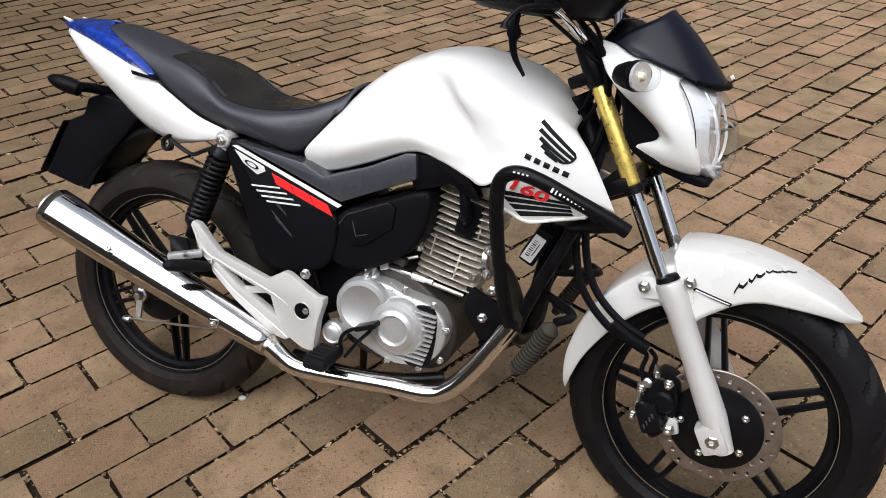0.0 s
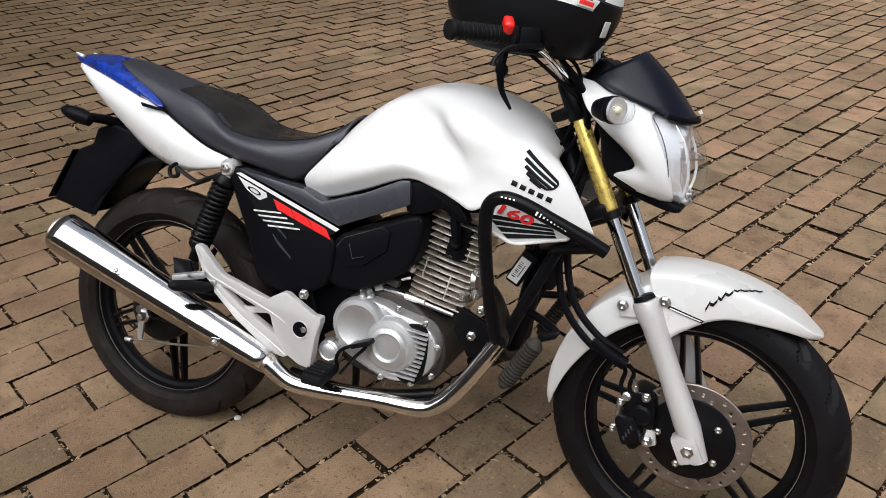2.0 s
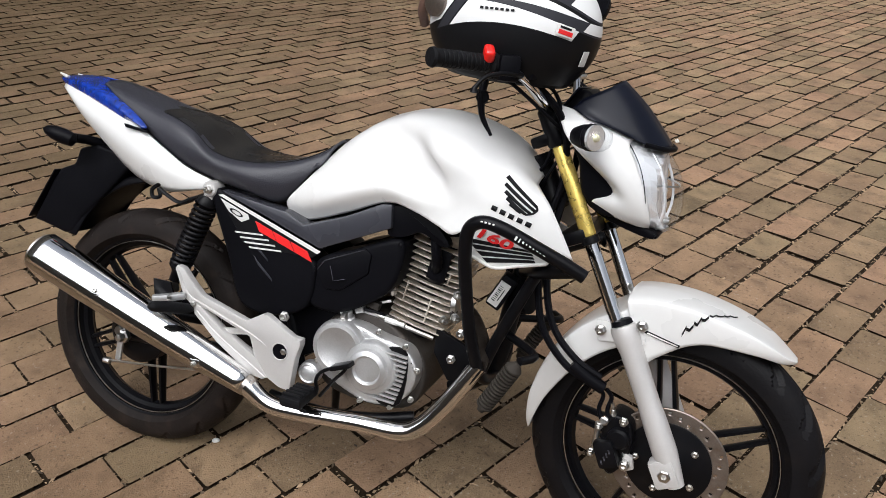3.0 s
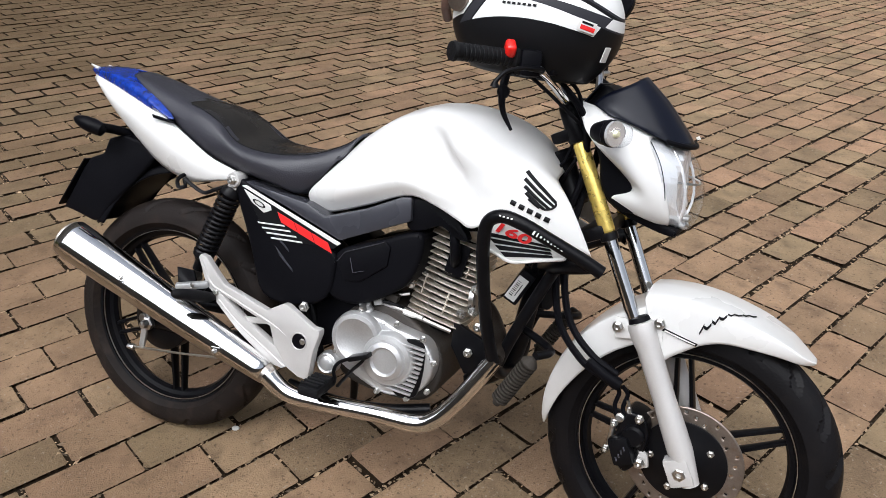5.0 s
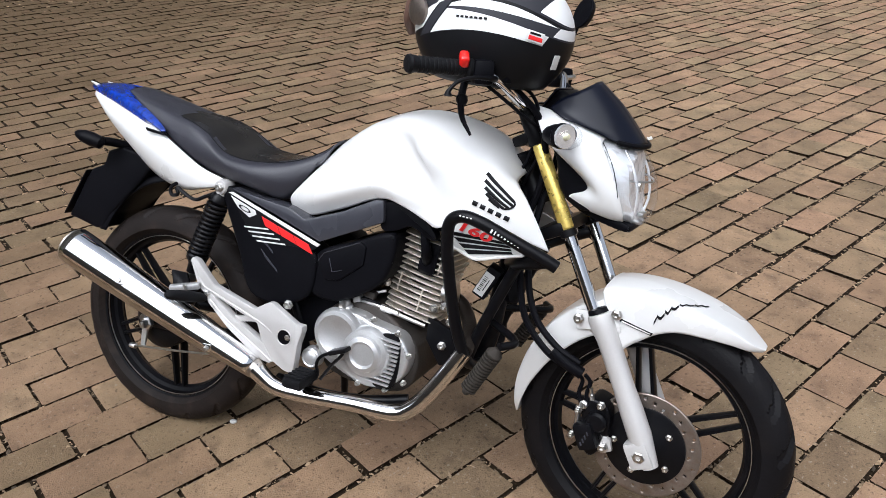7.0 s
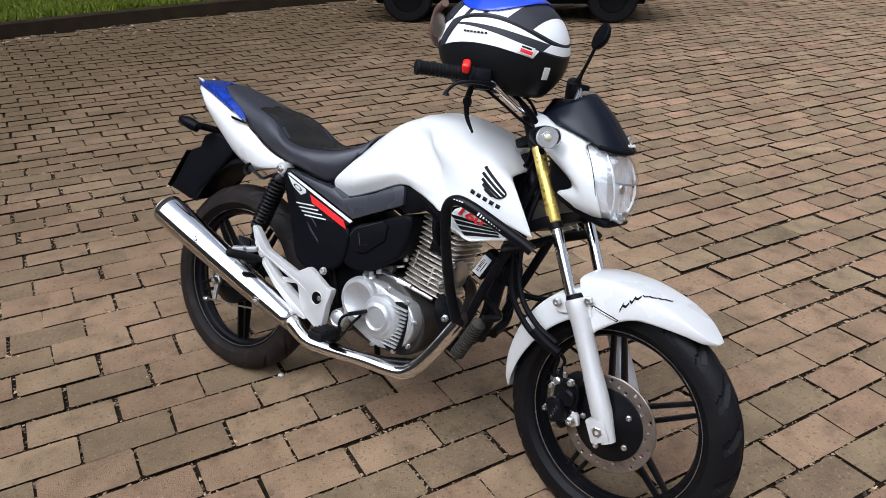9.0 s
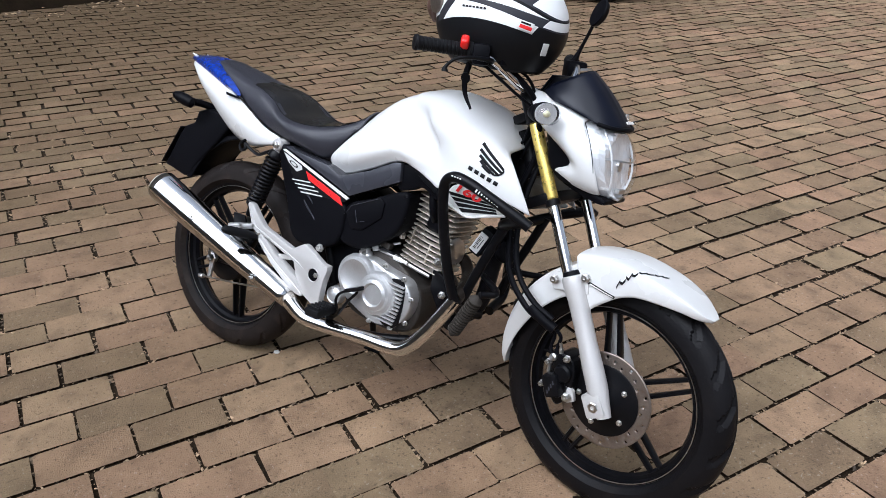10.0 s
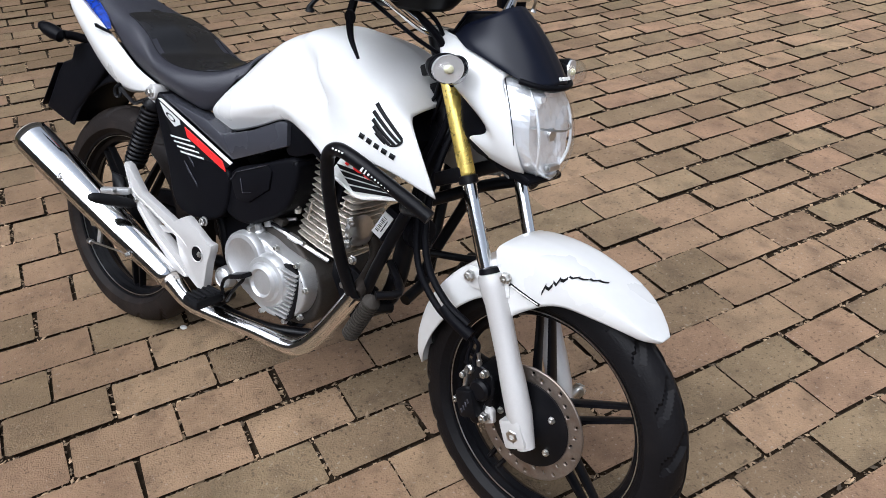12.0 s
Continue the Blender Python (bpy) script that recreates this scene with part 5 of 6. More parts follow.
for s in (-1, 1):
    lead, drop = (0.0, 0.0) if s < 0 else (0.030, -0.018)
    stem = front("front_indicator", tube([(1.075, s * 0.095, 0.975), (1.09 + lead, s * 0.125, 0.982 + drop), (1.10 + lead, s * 0.15, 0.985 + drop)], 0.012, 10, 8), BLACK, BIKE, "clear-lensed front indicator")
    ax, at = Vector((1, s * 0.30, 0.05)).normalized(), Vector((1.104 + lead, s * 0.178, 0.984 + drop))
    front("lamp_pod", squash(lathe([(0.010, -0.040), (0.022, -0.034), (0.030, -0.018), (0.033, -0.004), (0.031, -0.003)], at, ax, 28), at), BLACK, stem)
    front("pod_reflector", squash(lathe([(0.0325, 0.010), (0.0325, -0.002), (0.027, -0.011), (0.018, -0.016), (0.010, -0.018), (0, -0.018)], at, ax, 16), at), PODMIRROR, stem, smooth=False)
    front("bulb", squash(lathe([(0.008, -0.016), (0.012, -0.006), (0.012, 0.008), (0.007, 0.016), (0, 0.018)], at, ax, 14), at), AMBER, stem)
    lens = front("lamp_lens", squash(lathe([(0.0335, -0.002), (0.034, 0.012), (0.032, 0.024), (0.025, 0.033), (0.012, 0.039), (0, 0.040)], at, ax, 28), at), CLEAR, stem)
    lens.visible_shadow = False
    front("pod_rim", squash(lathe([(0.0325, -0.005), (0.0345, -0.003), (0.0345, 0.003), (0.0325, 0.005)], at, ax, 28, closed=True), at), BLACK, stem)
    front("pod_base", lathe([(0.010, -0.012), (0.019, -0.008), (0.021, 0.0), (0.019, 0.008), (0.010, 0.012)], at + Vector((-0.002, -s * 0.034, 0)), (0, 1, 0), 20), BLACK, stem)
# handlebar
BAR = front("handlebar", tube([(0.848, -0.340, 1.104), (0.90, -0.26, 1.10), (0.955, -0.20, 1.085), (0.985, -0.12, 1.035), (0.99, -0.05, 1.02), (0.99, 0.05, 1.02), (0.985, 0.12, 1.035), (0.955, 0.20, 1.085), (0.90, 0.26, 1.10), (0.848, 0.340, 1.104)], 0.011, 14, 70), CHROME, BIKE, "chrome handlebar with black grips")
for s in (-1, 1):
    g0, g1 = Vector((0.843, s * 0.347, 1.103)), Vector((0.919, s * 0.230, 1.10))
    gd = (g1 - g0).normalized()
    prof = [(0.006, -0.012), (0.017, -0.01), (0.019, -0.004), (0.017, 0.0)]
    for k in range(12):
        prof += [(0.0165, 0.004 + 0.0095 * k), (0.0165, 0.009 + 0.0095 * k), (0.0152, 0.0105 + 0.0095 * k), (0.0152, 0.0125 + 0.0095 * k)]
    prof += [(0.021, 0.122), (0.021, 0.132), (0.012, 0.134)]
    front("grip", lathe(prof, g0, gd, 20), GRIP, BAR, "black ribbed rubber grip")
    front("switch_housing", block((0.06, 0.042, 0.05), pose(0.935, s * 0.222, 1.095 if s < 0 else 1.082, 0, 0, s * 55), 0.01), BLACK, BAR)
    front("lever", tube([(0.955, s * 0.20, 1.082), (0.967, s * 0.235, 1.085), (0.952, s * 0.285, 1.086), (0.934, s * 0.318, 1.078), (0.922, s * 0.333, 1.060), (0.920, s * 0.333, 1.050)], [0.007, 0.006, 0.0045, 0.0040, 0.0045, 0.009], 10, 30), FRAME if s < 0 else STEEL, BAR, "black control lever")
    front("clamp", block((0.05, 0.028, 0.04), pose(0.985, s * 0.045, 1.01, 0, 0, 0), 0.006), FRAME, BAR)
    front("riser", tube([(0.99, s * 0.045, 1.01), (0.995, s * 0.045, 0.965)], 0.014, 12), FRAME, BAR)
front("kill_switch", block((0.030, 0.020, 0.026), pose(0.912, -0.262, 1.118, 0, 35, -55), 0.008, 3), REDLENS, BAR, "red engine stop switch")
front("master_cylinder", block((0.05, 0.04, 0.045), pose(0.965, -0.175, 1.098, 0, 0, -20), 0.008), BLACK, BAR)
front("top_yoke", block((0.07, 0.19, 0.024), pose(0.985, 0.02, 0.957, 0, -RAKE, 0), 0.006), FRAME)
front("instrument_panel", block((0.06, 0.12, 0.075), pose(1.045, 0, 1.025, 0, 35, 0), 0.018, 3), BLACK, BIKE, "black instrument housing")
front("instrument_glass", block((0.004, 0.1, 0.055), pose(1.018, 0, 1.046, 0, 35, 0), 0.001), SMOKE, bpy.data.objects["instrument_panel"])
# left mirror
MS = front("mirror", tube([(0.93, 0.213, 1.090), (0.932, 0.215, 1.105), (0.936, 0.216, 1.115), (0.945, 0.217, 1.14), (0.962, 0.219, 1.185), (0.970, 0.220, 1.21)], [0.012, 0.010, 0.009, 0.0055, 0.005, 0.005], 10, 30), FRAME, BIKE, "black handlebar mirror on a thin stem")
front("mirror_shell", lathe([(0.0, -0.018), (0.03, -0.016), (0.045, -0.008), (0.05, 0.002), (0.047, 0.006), (0, 0.007)], (0, 0, 0), (0, 0, 1), 28), BLACK, MS)
shell = bpy.data.objects["mirror_shell"]
shell.data.transform(TURNED.inverted())
shell.data.transform(TURNED @ Matrix.Translation((0.980, 0.224, 1.240)) @ pose(0, 0, 0, 0, -70, 60) @ Matrix.Diagonal((0.8, 0.62, 1, 1)))
# cables and hoses
for k, pts in enumerate((
    [(0.965, -0.16, 1.08), (1.02, -0.09, 1.00), (1.030, -0.06, 0.88), (1.008, -0.085, 0.76), (1.018, -0.105, 0.665), (1.046, -0.118, 0.565), (1.105, -0.115, 0.495), (1.165, -0.105, 0.462)],
    [(1.03, 0.03, 1.00), (1.04, -0.02, 0.90), (1.030, -0.07, 0.78), (1.036, -0.098, 0.66), (1.068, -0.112, 0.570), (1.125, -0.110, 0.510), (1.182, -0.100, 0.480)],
    [(0.93, -0.22, 1.08), (0.99, -0.15, 1.02), (1.02, -0.06, 0.96), (0.97, -0.05, 0.88)],
    [(0.95, 0.20, 1.08), (1.03, 0.10, 1.05), (1.06, 0.0, 1.03), (1.02, -0.06, 0.93), (0.98, -0.05, 0.85)],
    [(0.94, -0.21, 1.09), (1.00, -0.12, 1.06), (1.01, -0.07, 0.99), (0.985, -0.055, 0.90)])):
    part("hose" if k < 2 else "cable", tube(pts, 0.0078 if k < 2 else 0.004, 8, 50), BLACK, BIKE, "", TURNED)
for q in (0.0, 0.018):
    front("brake_hose", tube([(1.180 + q, -0.098, 0.456), (1.192 + q, -0.092, 0.438), (1.188 + q, -0.094, 0.408), (1.196 + q, -0.096, 0.384)], 0.0048, 8, 20), BLACK, BIKE)
front("hose_sleeve", tube([(1.120, -0.110, 0.498), (1.155, -0.106, 0.474), (1.190, -0.098, 0.456)], 0.014, 10, 8), BLACK, BIKE)
# side stand on the far side
ST = part("side_stand", tube([(0.48, 0.10, 0.27), (0.46, 0.16, 0.16), (0.44, 0.205, 0.075)], [0.012, 0.011, 0.010], 10, 12), FRAME, BIKE)
part("stand_foot", block((0.06, 0.035, 0.006), pose(0.44, 0.21, 0.068, RIG, 0, 0), 0.002), FRAME, ST)
# small hanging hook and wiring by the shock
part("luggage_hook", tube([(0.075, -0.125, 0.725), (0.055, -0.13, 0.708), (0.06, -0.132, 0.69), (0.08, -0.132, 0.695), (0.075, -0.13, 0.712), (0.10, -0.13, 0.70), (0.135, -0.13, 0.688), (0.165, -0.13, 0.70), (0.20, -0.13, 0.715)], 0.005, 8, 40), FRAME, BIKE)

# ---- helmet resting on the bars ----
HELMET = tagged(new("helmet"), "black and white full-face helmet with blue visor on the handlebar", "helmet")
HELMET.matrix_basis = BIKE.matrix_basis @ TURNED @ pose(0.903, -0.115, 1.176, 4, 3, 4)


def helmet_point(u, v, grow=1.0):
    """Points of the shell: u around the upright axis, v from crown to rim; the face looks to -x."""
    a, b = 2 * math.pi * u, math.pi * (0.02 + 0.64 * v)
    x, y, z = math.sin(b) * math.cos(a), math.sin(b) * math.sin(a), math.cos(b)
    rx = 0.174 + 0.004 * max(-x, 0)
    pinch = 1 - 0.95 * max(-z - 0.04, 0) ** 2
    return Vector((x * rx * pinch, y * 0.132 * pinch, z * (0.135 if z > 0 else 0.215))) * grow


def shell_patch(keep, grow, NU=280, NV=140):
    bm = bmesh.new()
    g = [[bm.verts.new(helmet_point(i / NU, j / NV, grow)) for j in range(NV + 1)] for i in range(NU)]
    for i in range(NU):
        for j in range(NV):
            p = helmet_point((i + 0.5) / NU, (j + 0.5) / NV)
            if keep(p, (i + 0.5) / NU, (j + 0.5) / NV):
                bm.faces.new((g[i][j], g[(i + 1) % NU][j], g[(i + 1) % NU][j + 1], g[i][j + 1]))
    bmesh.ops.delete(bm, geom=[v for v in bm.verts if not v.link_faces], context="VERTS")
    return bm


BLUE_VISOR = mat("blue_visor", (0.02, 0.06, 0.55), 0.12, 0, 0.15, 6, 40, 0.02, 0.6)


class Field:
    """Arithmetic on shader values, to lay out painted graphics."""

    def __init__(self, nt, out):
        self.nt, self.out = nt, out

    def op(self, kind, other, swap=False):
        node = self.nt.nodes.new("ShaderNodeMath")
        node.operation = kind
        for slot, v in zip((1, 0) if swap else (0, 1), (self, other)):
            if isinstance(v, Field):
                self.nt.links.new(v.out, node.inputs[slot])
            else:
                node.inputs[slot].default_value = v
        return Field(self.nt, node.outputs[0])

    def __add__(self, o):
        return self.op("ADD", o)

    def __sub__(self, o):
        return self.op("SUBTRACT", o)

    def __mul__(self, o):
        return self.op("MULTIPLY", o)

    def over(self, o):
        return self.op("GREATER_THAN", o)

    def under(self, o):
        return self.op("LESS_THAN", o)

    def either(self, o):
        return self.op("MAXIMUM", o)


def helmet_paint():
    m = mat("helmet_paint", (0.008, 0.008, 0.009), 0.4, 0, 0.1, 5, 90, 0.0, 0.04, spec=0.1)
    nt = m.node_tree
    n, l = nt.nodes, nt.links
    sep = n.new("ShaderNodeSeparateXYZ")
    l.new(next(k for k in n if k.bl_idname == "ShaderNodeTexCoord").outputs["Object"], sep.inputs[0])
    x, z = Field(nt, sep.outputs[0]), Field(nt, sep.outputs[2])
    xx = x * x
    low = z + xx * 1.3 - x * 0.05 - 0.008      # over 0: above the black chin band
    dag_low = z + xx * 1.05 + x * 0.075 - 0.042
    dag_top = z + xx * 1.0 - 0.051
    band_top = z + xx * 2.2 - x * 0.095 - 0.0655
    lean = x - z * 0.7
    slant = x - z * 0.6
    right = x - z * 0.5
    white = low.over(0) * dag_low.under(0) * lean.over(-0.092) * right.under(0.140)
    white = white.either(dag_top.over(0) * band_top.under(0) * lean.over(-0.092))
    white = white.either(low.over(0.024) * dag_top.under(0) * right.over(0.146))
    white = white.either(low.over(0.016) * lean.under(-0.122) * lean.over(-0.168) * band_top.under(0.012))
    for lo, hi in ((-0.122, -0.092), (-0.078, -0.046), (-0.034, 0.020)):
        white = white.either(band_top.over(0.010) * slant.over(lo) * slant.under(hi))
    white = white.either(band_top.over(0.010) * right.over(0.095))
    grey = dag_low.over(0) * dag_top.under(0) * x.over(-0.06)
    grey = grey.either(low.over(0) * lean.over(-0.118) * lean.under(-0.096))
    grey = grey.either(band_top.over(0.006))
    b = n["Principled BSDF"]
    col = b.inputs["Base Color"].links[0].from_socket
    for mask, paint in ((grey, (0.034, 0.034, 0.040, 1)), (white, (0.78, 0.78, 0.77, 1))):
        mx = n.new("ShaderNodeMix")
        mx.data_type = "RGBA"
        l.new(mask.out, mx.inputs[0])
        l.new(col, mx.inputs[6])
        mx.inputs[7].default_value = paint
        col = mx.outputs[2]
    l.new(col, b.inputs["Base Color"])
    return m


thick(part("shell", shell_patch(lambda p, u, v: True, 1.0, 96, 48), helmet_paint(), HELMET, "glossy black shell with white and grey graphics"), 0.006)
thick(part("visor", shell_patch(lambda p, u, v: p.z > 0.078 + 2.6 * (p.x + 0.012) ** 2, 1.035, 200, 100), BLUE_VISOR, HELMET, "blue tinted visor pushed up over the crown"), 0.003)
part("visor_pivot", lathe([(0.03, 0), (0.03, 0.006), (0.02, 0.01), (0, 0.01)], (-0.14, -0.085, 0.03), (-0.5, -1, 0), 24), DISC, HELMET)
part("chin_trim", tube([(-0.188, -0.02, -0.02), (-0.178, -0.06, 0.01), (-0.16, -0.075, 0.06), (-0.12, -0.10, 0.085)], 0.010, 10, 16), mat("brown_trim", (0.14, 0.08, 0.06), 0.6), HELMET)
part("strap", tube([(-0.018, -0.09, -0.10), (-0.018, -0.10, -0.135), (-0.010, -0.103, -0.172), (0.014, -0.105, -0.206)], [0.008, 0.008, 0.006, 0.003], 8, 16), BLACK, HELMET, "black chin strap hanging down")
part("buckle", lathe([(0.012, 0), (0.014, 0.003), (0.012, 0.006)], (-0.015, -0.10, -0.135), (0, -1, 0), 14), FRAME, HELMET)
def on_shell(x, z):
    return -0.1335 * math.sqrt(max(1 - (x / 0.178) ** 2 - (z / 0.136) ** 2, 0))


for k in range(7):
    x, z = -0.032 + 0.0100 * k, 0.031 + 0.0003 * k
    part("word_bar", block((0.0062, 0.002, 0.0042), pose(x, on_shell(x, z), z, -14, 0, 50 * (x / 0.176)), 0.0005), INK, HELMET)
patch = pose(0.124, on_shell(0.124, 0.008) - 0.001, 0.008, -6, 12, 40)
badge = part("logo_patch", block((0.038, 0.002, 0.021), patch, 0.001), PALE, HELMET, "small red, white and black sticker")
part("sticker_bar", block((0.030, 0.001, 0.008), patch @ pose(0.001, -0.0014, -0.003), 0.0003), RED, badge)
part("sticker_bar", block((0.024, 0.001, 0.004), patch @ pose(-0.001, -0.0014, 0.0055), 0.0003), INK, badge)
part("logo_patch", block((0.016, 0.002, 0.03), pose(0.158, -0.050, -0.040, 14, 0, 62), 0.001), LABEL, HELMET)

# ---- ground: soil sheet to the horizon, paving, kerb, lawn ----
random.seed(5)
bm = bmesh.new()
grid_faces(bm, [[(x, y, -0.0150) for y in (-400, -6, 18, 400)] for x in (-400, -9, 12, 400)])
tagged(part("ground", bm, SOIL, None, "", smooth=False), "damp brown soil under the paving joints", "ground", "", "structure")
PAVE = tagged(new("pavement"), "worn brown concrete block paving laid in running bond", "pavement", "", "structure")
ROW = 64.4  # heading of the paving rows
RU = Vector((math.cos(radians(ROW)), math.sin(radians(ROW))))
RV = Vector((RU.y, -RU.x))
PL, PW, O = 0.2665, 0.1499, Vector((-0.008, -0.210))


def kerb_x(y):
    return -7.56 + 0.21 * (y - 2) + 0.012 * (y - 4) ** 2


def block_verts(rng, hl, hw):
    """Corners of a worn block: broken corners, chamfered top, sunk sides."""
    ring = []
    for sx, sy in ((-1, -1), (1, -1), (1, 1), (-1, 1)):
        c, d = rng.uniform(0.003, 0.010), rng.uniform(0.003, 0.009)
        a, b = (sx * (hl - c), sy * hw), (sx * hl, sy * (hw - d))
        for x, y in ((a, b) if sx * sy < 0 else (b, a)):
            ring.append((x + rng.uniform(-0.0018, 0.0018), y + rng.uniform(-0.0018, 0.0018)))
    out = []
    for z, g in ((-0.045, 0.0), (-0.0085, 0.0), (-0.0022, -0.0035), (0.0, -0.0090)):
        for x, y in ring:
            out.append((x + math.copysign(g, x), y + math.copysign(g, y), z + (rng.uniform(-0.001, 0.001) if z == 0 else 0)))
    return out


BLOCK_FACES = [(8 * q + k, 8 * q + (k + 1) % 8, 8 * q + 8 + (k + 1) % 8, 8 * q + 8 + k) for q in (0, 1, 2) for k in range(8)] + [tuple(range(24, 32))]


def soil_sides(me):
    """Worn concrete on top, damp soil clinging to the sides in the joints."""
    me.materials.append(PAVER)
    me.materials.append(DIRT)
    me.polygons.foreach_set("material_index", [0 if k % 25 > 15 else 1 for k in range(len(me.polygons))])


rng = random.Random(11)
spots = []
for r in range(-75, 110):
    for i in range(-70, 90):
        c = O + RU * (PL * (i + 0.5 + 0.53 * r)) + RV * (PW * r)
        if -4.6 < c.y < 15 and kerb_x(c.y) + 0.05 < c.x < 10.5:
            c = c + RU * rng.uniform(-0.0045, 0.0045) + RV * rng.uniform(-0.003, 0.003)
            spots.append((c.x, c.y, ROW + rng.uniform(-0.9, 0.9), rng.uniform(-0.004, 0.003), rng.uniform(-0.5, 0.5), rng.uniform(-0.5, 0.5)))
spots.sort(key=lambda s: (s[0] - 0.6) ** 2 + (s[1] + 0.25) ** 2)
HL, HW = (PL - 0.025) / 2, (PW - 0.028) / 2
kinds = []
for k in range(10):
    me = bpy.data.meshes.new("paving_block")
    me.from_pydata(block_verts(rng, HL + rng.uniform(-0.003, 0.002), HW + rng.uniform(-0.002, 0.002)), [], BLOCK_FACES)
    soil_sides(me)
    kinds.append(me)
for k, (x, y, a, z, tx, ty) in enumerate(spots[:300]):
    ob = new("paving_block", kinds[k % 10])
    ob.parent = PAVE
    ob.matrix_basis = pose(x, y, z, tx, ty, a)
verts, faces = [], []
for x, y, a, z, tx, ty in spots[300:]:
    m = pose(x, y, z, tx, ty, a)
    n = len(verts)
    verts += [tuple(m @ Vector(v)) for v in block_verts(rng, HL - 0.003 + rng.uniform(-0.003, 0.002), HW - 0.0035 + rng.uniform(-0.002, 0.002))]
    faces += [tuple(n + q for q in f) for f in BLOCK_FACES]
me = bpy.data.meshes.new("far_paving")
me.from_pydata(verts, [], faces)
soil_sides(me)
far = new("far_paving", me)
far.parent = PAVE
tagged(far, "", "", "", "stuff")

# litter in the joints: crumbs, leaf scraps, pebbles
verts, faces = [], []
for k in range(95000):
    r, i = rng.randint(-20, 38), rng.uniform(-14, 22)
    if rng.random() < 0.7:
        p = O + RU * (PL * i) + RV * (PW * (r + 0.5) + rng.gauss(0, 0.0060))
    else:
        p = O + RU * (PL * (round(i) + 0.53 * r) + rng.gauss(0, 0.006)) + RV * (PW * (r + rng.uniform(-0.5, 0.5)))
    if not (-2 < p.y < 5 and -4 < p.x < 4):
        continue
    s = rng.choice((0.002, 0.002, 0.003, 0.003, 0.004, 0.005, 0.007))
    a = rng.uniform(0, 6.3)
    m = pose(p.x, p.y, rng.uniform(-0.016, -0.003), rng.uniform(-25, 25), rng.uniform(-25, 25), math.degrees(a))
    n = len(verts)
    e = rng.uniform(1.0, 2.6)
    verts += [tuple(m @ Vector(v)) for v in ((-s * e, 0, 0), (0, -s, 0), (s * e, 0, 0), (0, s, 0), (0, 0, s * 0.6))]
    faces += [(n, n + 1, n + 4), (n + 1, n + 2, n + 4), (n + 2, n + 3, n + 4), (n + 3, n, n + 4), (n + 3, n + 2, n + 1, n)]
for k in range(900):
    y = rng.uniform(0.5, 13)
    x = kerb_x(y) + 0.03 + abs(rng.gauss(0, 0.55)) if k < 650 else rng.uniform(-6, 4)
    s = rng.uniform(0.006, 0.022) if k < 650 else rng.uniform(0.003, 0.009)
    m = pose(x, y, 0.004, rng.uniform(-20, 20), rng.uniform(-20, 20), rng.uniform(0, 360))
    n = len(verts)
    e = rng.uniform(1.0, 2.2)
    verts += [tuple(m @ Vector(v)) for v in ((-s * e, 0, 0), (0, -s, 0), (s * e, 0, 0), (0, s, 0), (0, 0, s * 0.5))]
    faces += [(n, n + 1, n + 4), (n + 1, n + 2, n + 4), (n + 2, n + 3, n + 4), (n + 3, n, n + 4), (n + 3, n + 2, n + 1, n)]
me = bpy.data.meshes.new("joint_litter")
me.from_pydata(verts, [], faces)
me.materials.append(LITTER)
tagged(new("joint_litter", me), "dry leaf scraps and crumbs lying in the paving joints", "litter", "", "stuff")
# pale pebble beside the rear tyre
peb = bmesh.new()
bmesh.ops.create_icosphere(peb, subdivisions=2, radius=0.008)
peb.transform(pose(0.178, -0.02, 0.004, 10, 5, 30) @ Matrix.Diagonal((1.4, 1, 0.7, 1)))
tagged(part("pebble", peb, LABEL, None), "small pale pebble lying on the paving", "pebble")

# kerb and lawn
ks = [(kerb_x(y), y) for y in np.linspace(-6, 18, 49)]
rows = []
for x, y in ks:
    rows.append([(x + 0.02, y, -0.05), (x + 0.01, y, 0.15), (x - 0.01, y, 0.168), (x - 0.10, y, 0.17), (x - 0.12, y, 0.165), (x - 0.12, y, -0.05)])
bm = bmesh.new()
grid_faces(bm, rows)
tagged(part("kerb", bm, KERB, None), "dark mossy stone kerb along the lawn", "kerb", "", "structure")
rows = []
for x, y in ks:
    rows.append([(x - 0.11, y, 0.155)] + [(x - 0.11 - d, y, 0.155 + 0.02 * math.sin(d * 3 + y * 2) + 0.02 * min(d, 1)) for d in (0.3, 0.7, 1.2, 2, 4, 8, 40)])
bm = bmesh.new()
grid_faces(bm, rows)
tagged(part("lawn", bm, TURF, None), "lawn soil behind the kerb", "lawn", "", "structure")
verts, faces = [], []
for k in range(26000):
    y = rng.uniform(0.5, 13)
    d = 0.10 + rng.random() ** 1.6 * 4.5
    x, z = kerb_x(y) - 0.03 - d, 0.15
    h, a, w = rng.uniform(0.04, 0.14), rng.uniform(0, 6.3), rng.uniform(0.004, 0.009)
    lx, ly = rng.gauss(0, 0.04), rng.gauss(0, 0.04)
    n = len(verts)
    verts += [(x - w * math.cos(a), y - w * math.sin(a), z), (x + w * math.cos(a), y + w * math.sin(a), z), (x + lx * 0.5 + w * 0.6 * math.cos(a), y + ly * 0.5 + w * 0.6 * math.sin(a), z + h * 0.6), (x + lx, y + ly, z + h)]
    faces += [(n, n + 1, n + 2), (n, n + 2, n + 3)]
me = bpy.data.meshes.new("grass")
me.from_pydata(verts, [], faces)
me.materials.append(BLADE)
tagged(new("grass", me), "uneven green grass behind the kerb", "grass", "", "stuff")

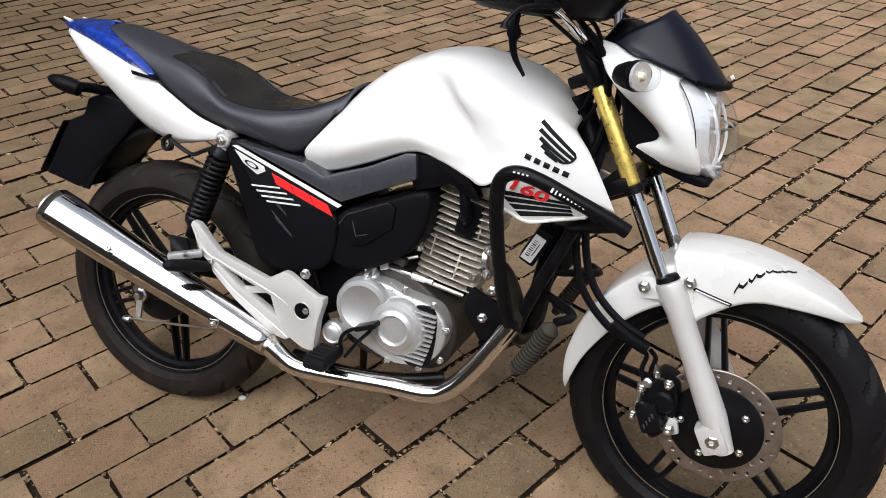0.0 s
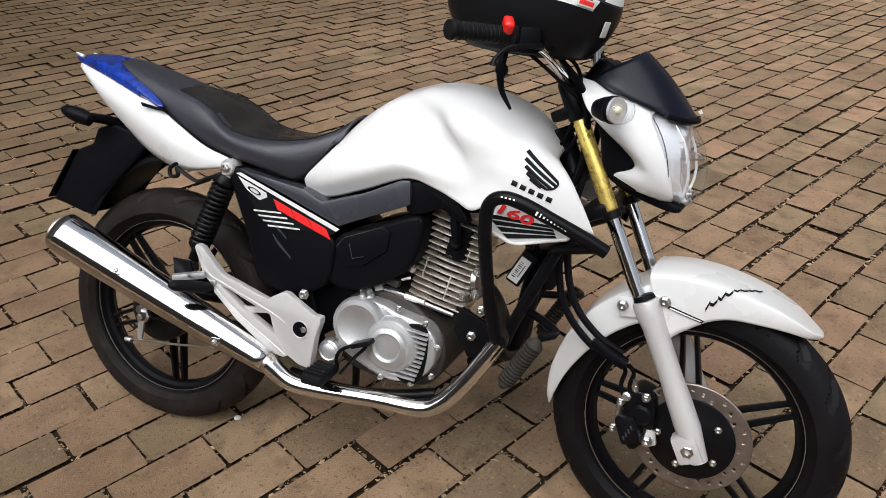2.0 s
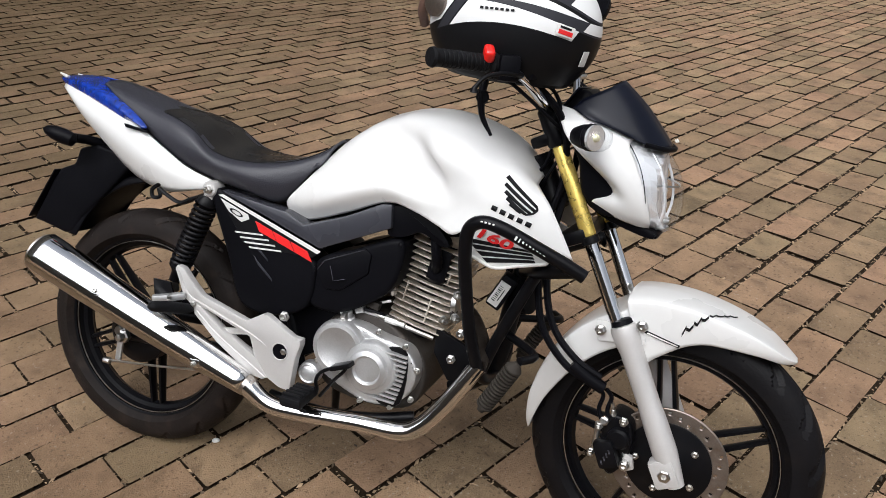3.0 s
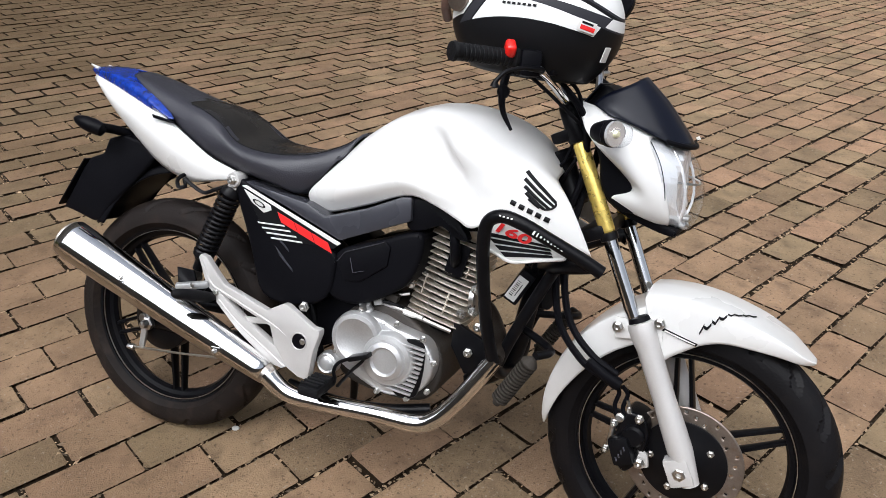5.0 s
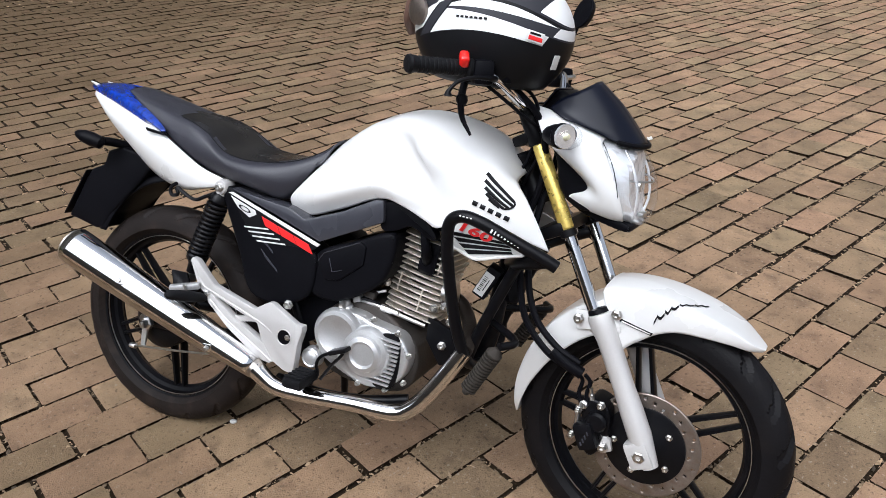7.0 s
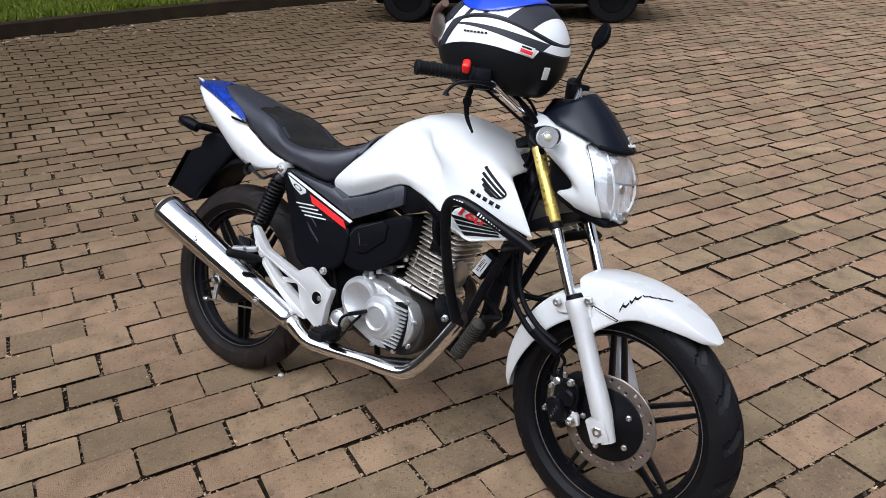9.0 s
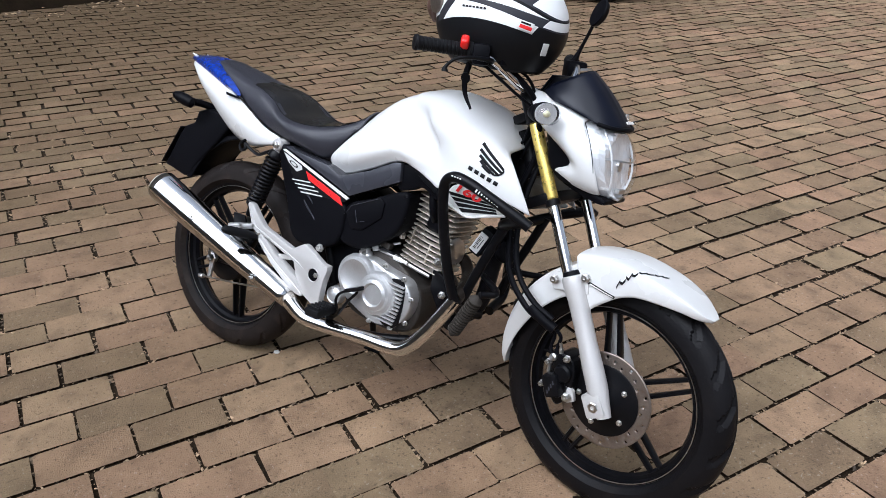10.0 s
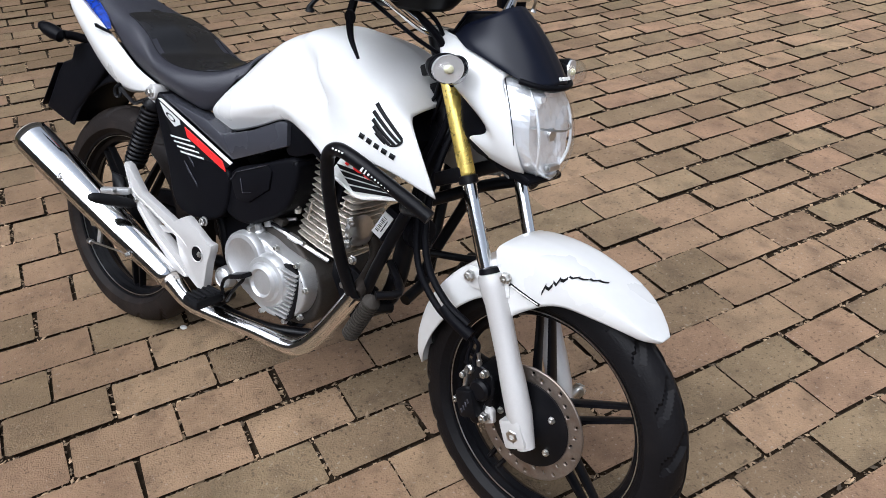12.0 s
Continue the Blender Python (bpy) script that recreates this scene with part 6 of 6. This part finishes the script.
# unseen walls added to block sky light: behind the viewpoint, beyond lawn and paving
WALL = mat("sky_blocker", (0.17, 0.155, 0.135), 0.9, 0, 0.25, 1.5, 40, 0.4)
tagged(part("unseen_wall_south", block((26, 0.3, 2.4), pose(0, -4.4, 1.2), 0), WALL, None, smooth=False), "added unseen wall blocking low sky behind the viewpoint", "wall", "", "structure")
tagged(part("unseen_wall_west", block((0.3, 30, 18.0), pose(-13.0, 6, 9.0), 0), WALL, None, smooth=False), "added unseen tall wall beyond the lawn, shading the ground", "wall", "", "structure")
tagged(part("unseen_wall_north", block((26, 0.3, 14.0), pose(0, 17.5, 7.0), 0), WALL, None, smooth=False), "added unseen tall wall beyond the paving, blocking low sky", "wall", "", "structure")

# ---- dark car parked behind ----
CAR = tagged(new("car"), "dark parked car seen only by its wheels and sill", "car")
ang = math.degrees(math.atan2(8.45 - 7.0, -1.75 + 4.15))
CAR.matrix_basis = pose(-3.42, 7.65, 0, 0, 0, ang)


def car_body():
    lines = []
    for y, shrink in ((0.0, 1.0), (0.45, 1.0), (0.75, 0.985), (0.80, 0.97)):
        top = [(-2.0, 0.55), (-1.95, 0.95), (-1.5, 1.05), (-0.9, 1.45), (0.3, 1.48), (1.0, 1.05), (1.75, 0.92), (1.95, 0.6)]
        lines.append([(x * shrink, y, 0.5 + (z - 0.5) * (1 if y < 0.7 else 0.9 if y < 0.78 else 0.4)) for x, z in top])
    lines.append([(x * 0.96, 0.78, 0.32) for x, z in ((-2.0, 0), (-1.95, 0), (-1.5, 0), (-0.9, 0), (0.3, 0), (1.0, 0), (1.75, 0), (1.95, 0))])
    return skin(lines, 40, 20)


thick(part("body", car_body(), CARPAINT, CAR, "dark glossy car body"), 0.01)
part("underbody", block((3.4, 1.3, 0.16), pose(0, 0, 0.30), 0.03), BLACK, CAR)
for x in (-1.28, 1.28):
    for s in (-1, 1):
        t = part("wheel", lathe([(0.19, -0.09), (0.29, -0.09), (0.315, -0.07), (0.32, 0), (0.315, 0.07), (0.29, 0.09), (0.19, 0.09)], (x, s * 0.68, 0.32), (0, 1, 0), 40, closed=True), RUBBER, CAR)
        part("rim", lathe([(0.19, -0.07), (0.18, -0.075), (0.17, -0.05), (0.05, -0.045), (0.03, -0.06), (0, -0.06)], (x, s * 0.68, 0.32), (0, 1, 0), 30), FRAME, t)
        for k in range(5):
            bolt((x + 0.055 * math.cos(k * 1.2566), s * 0.68 - 0.05, 0.32 + 0.055 * math.sin(k * 1.2566)), 0.011, t, h=0.014)
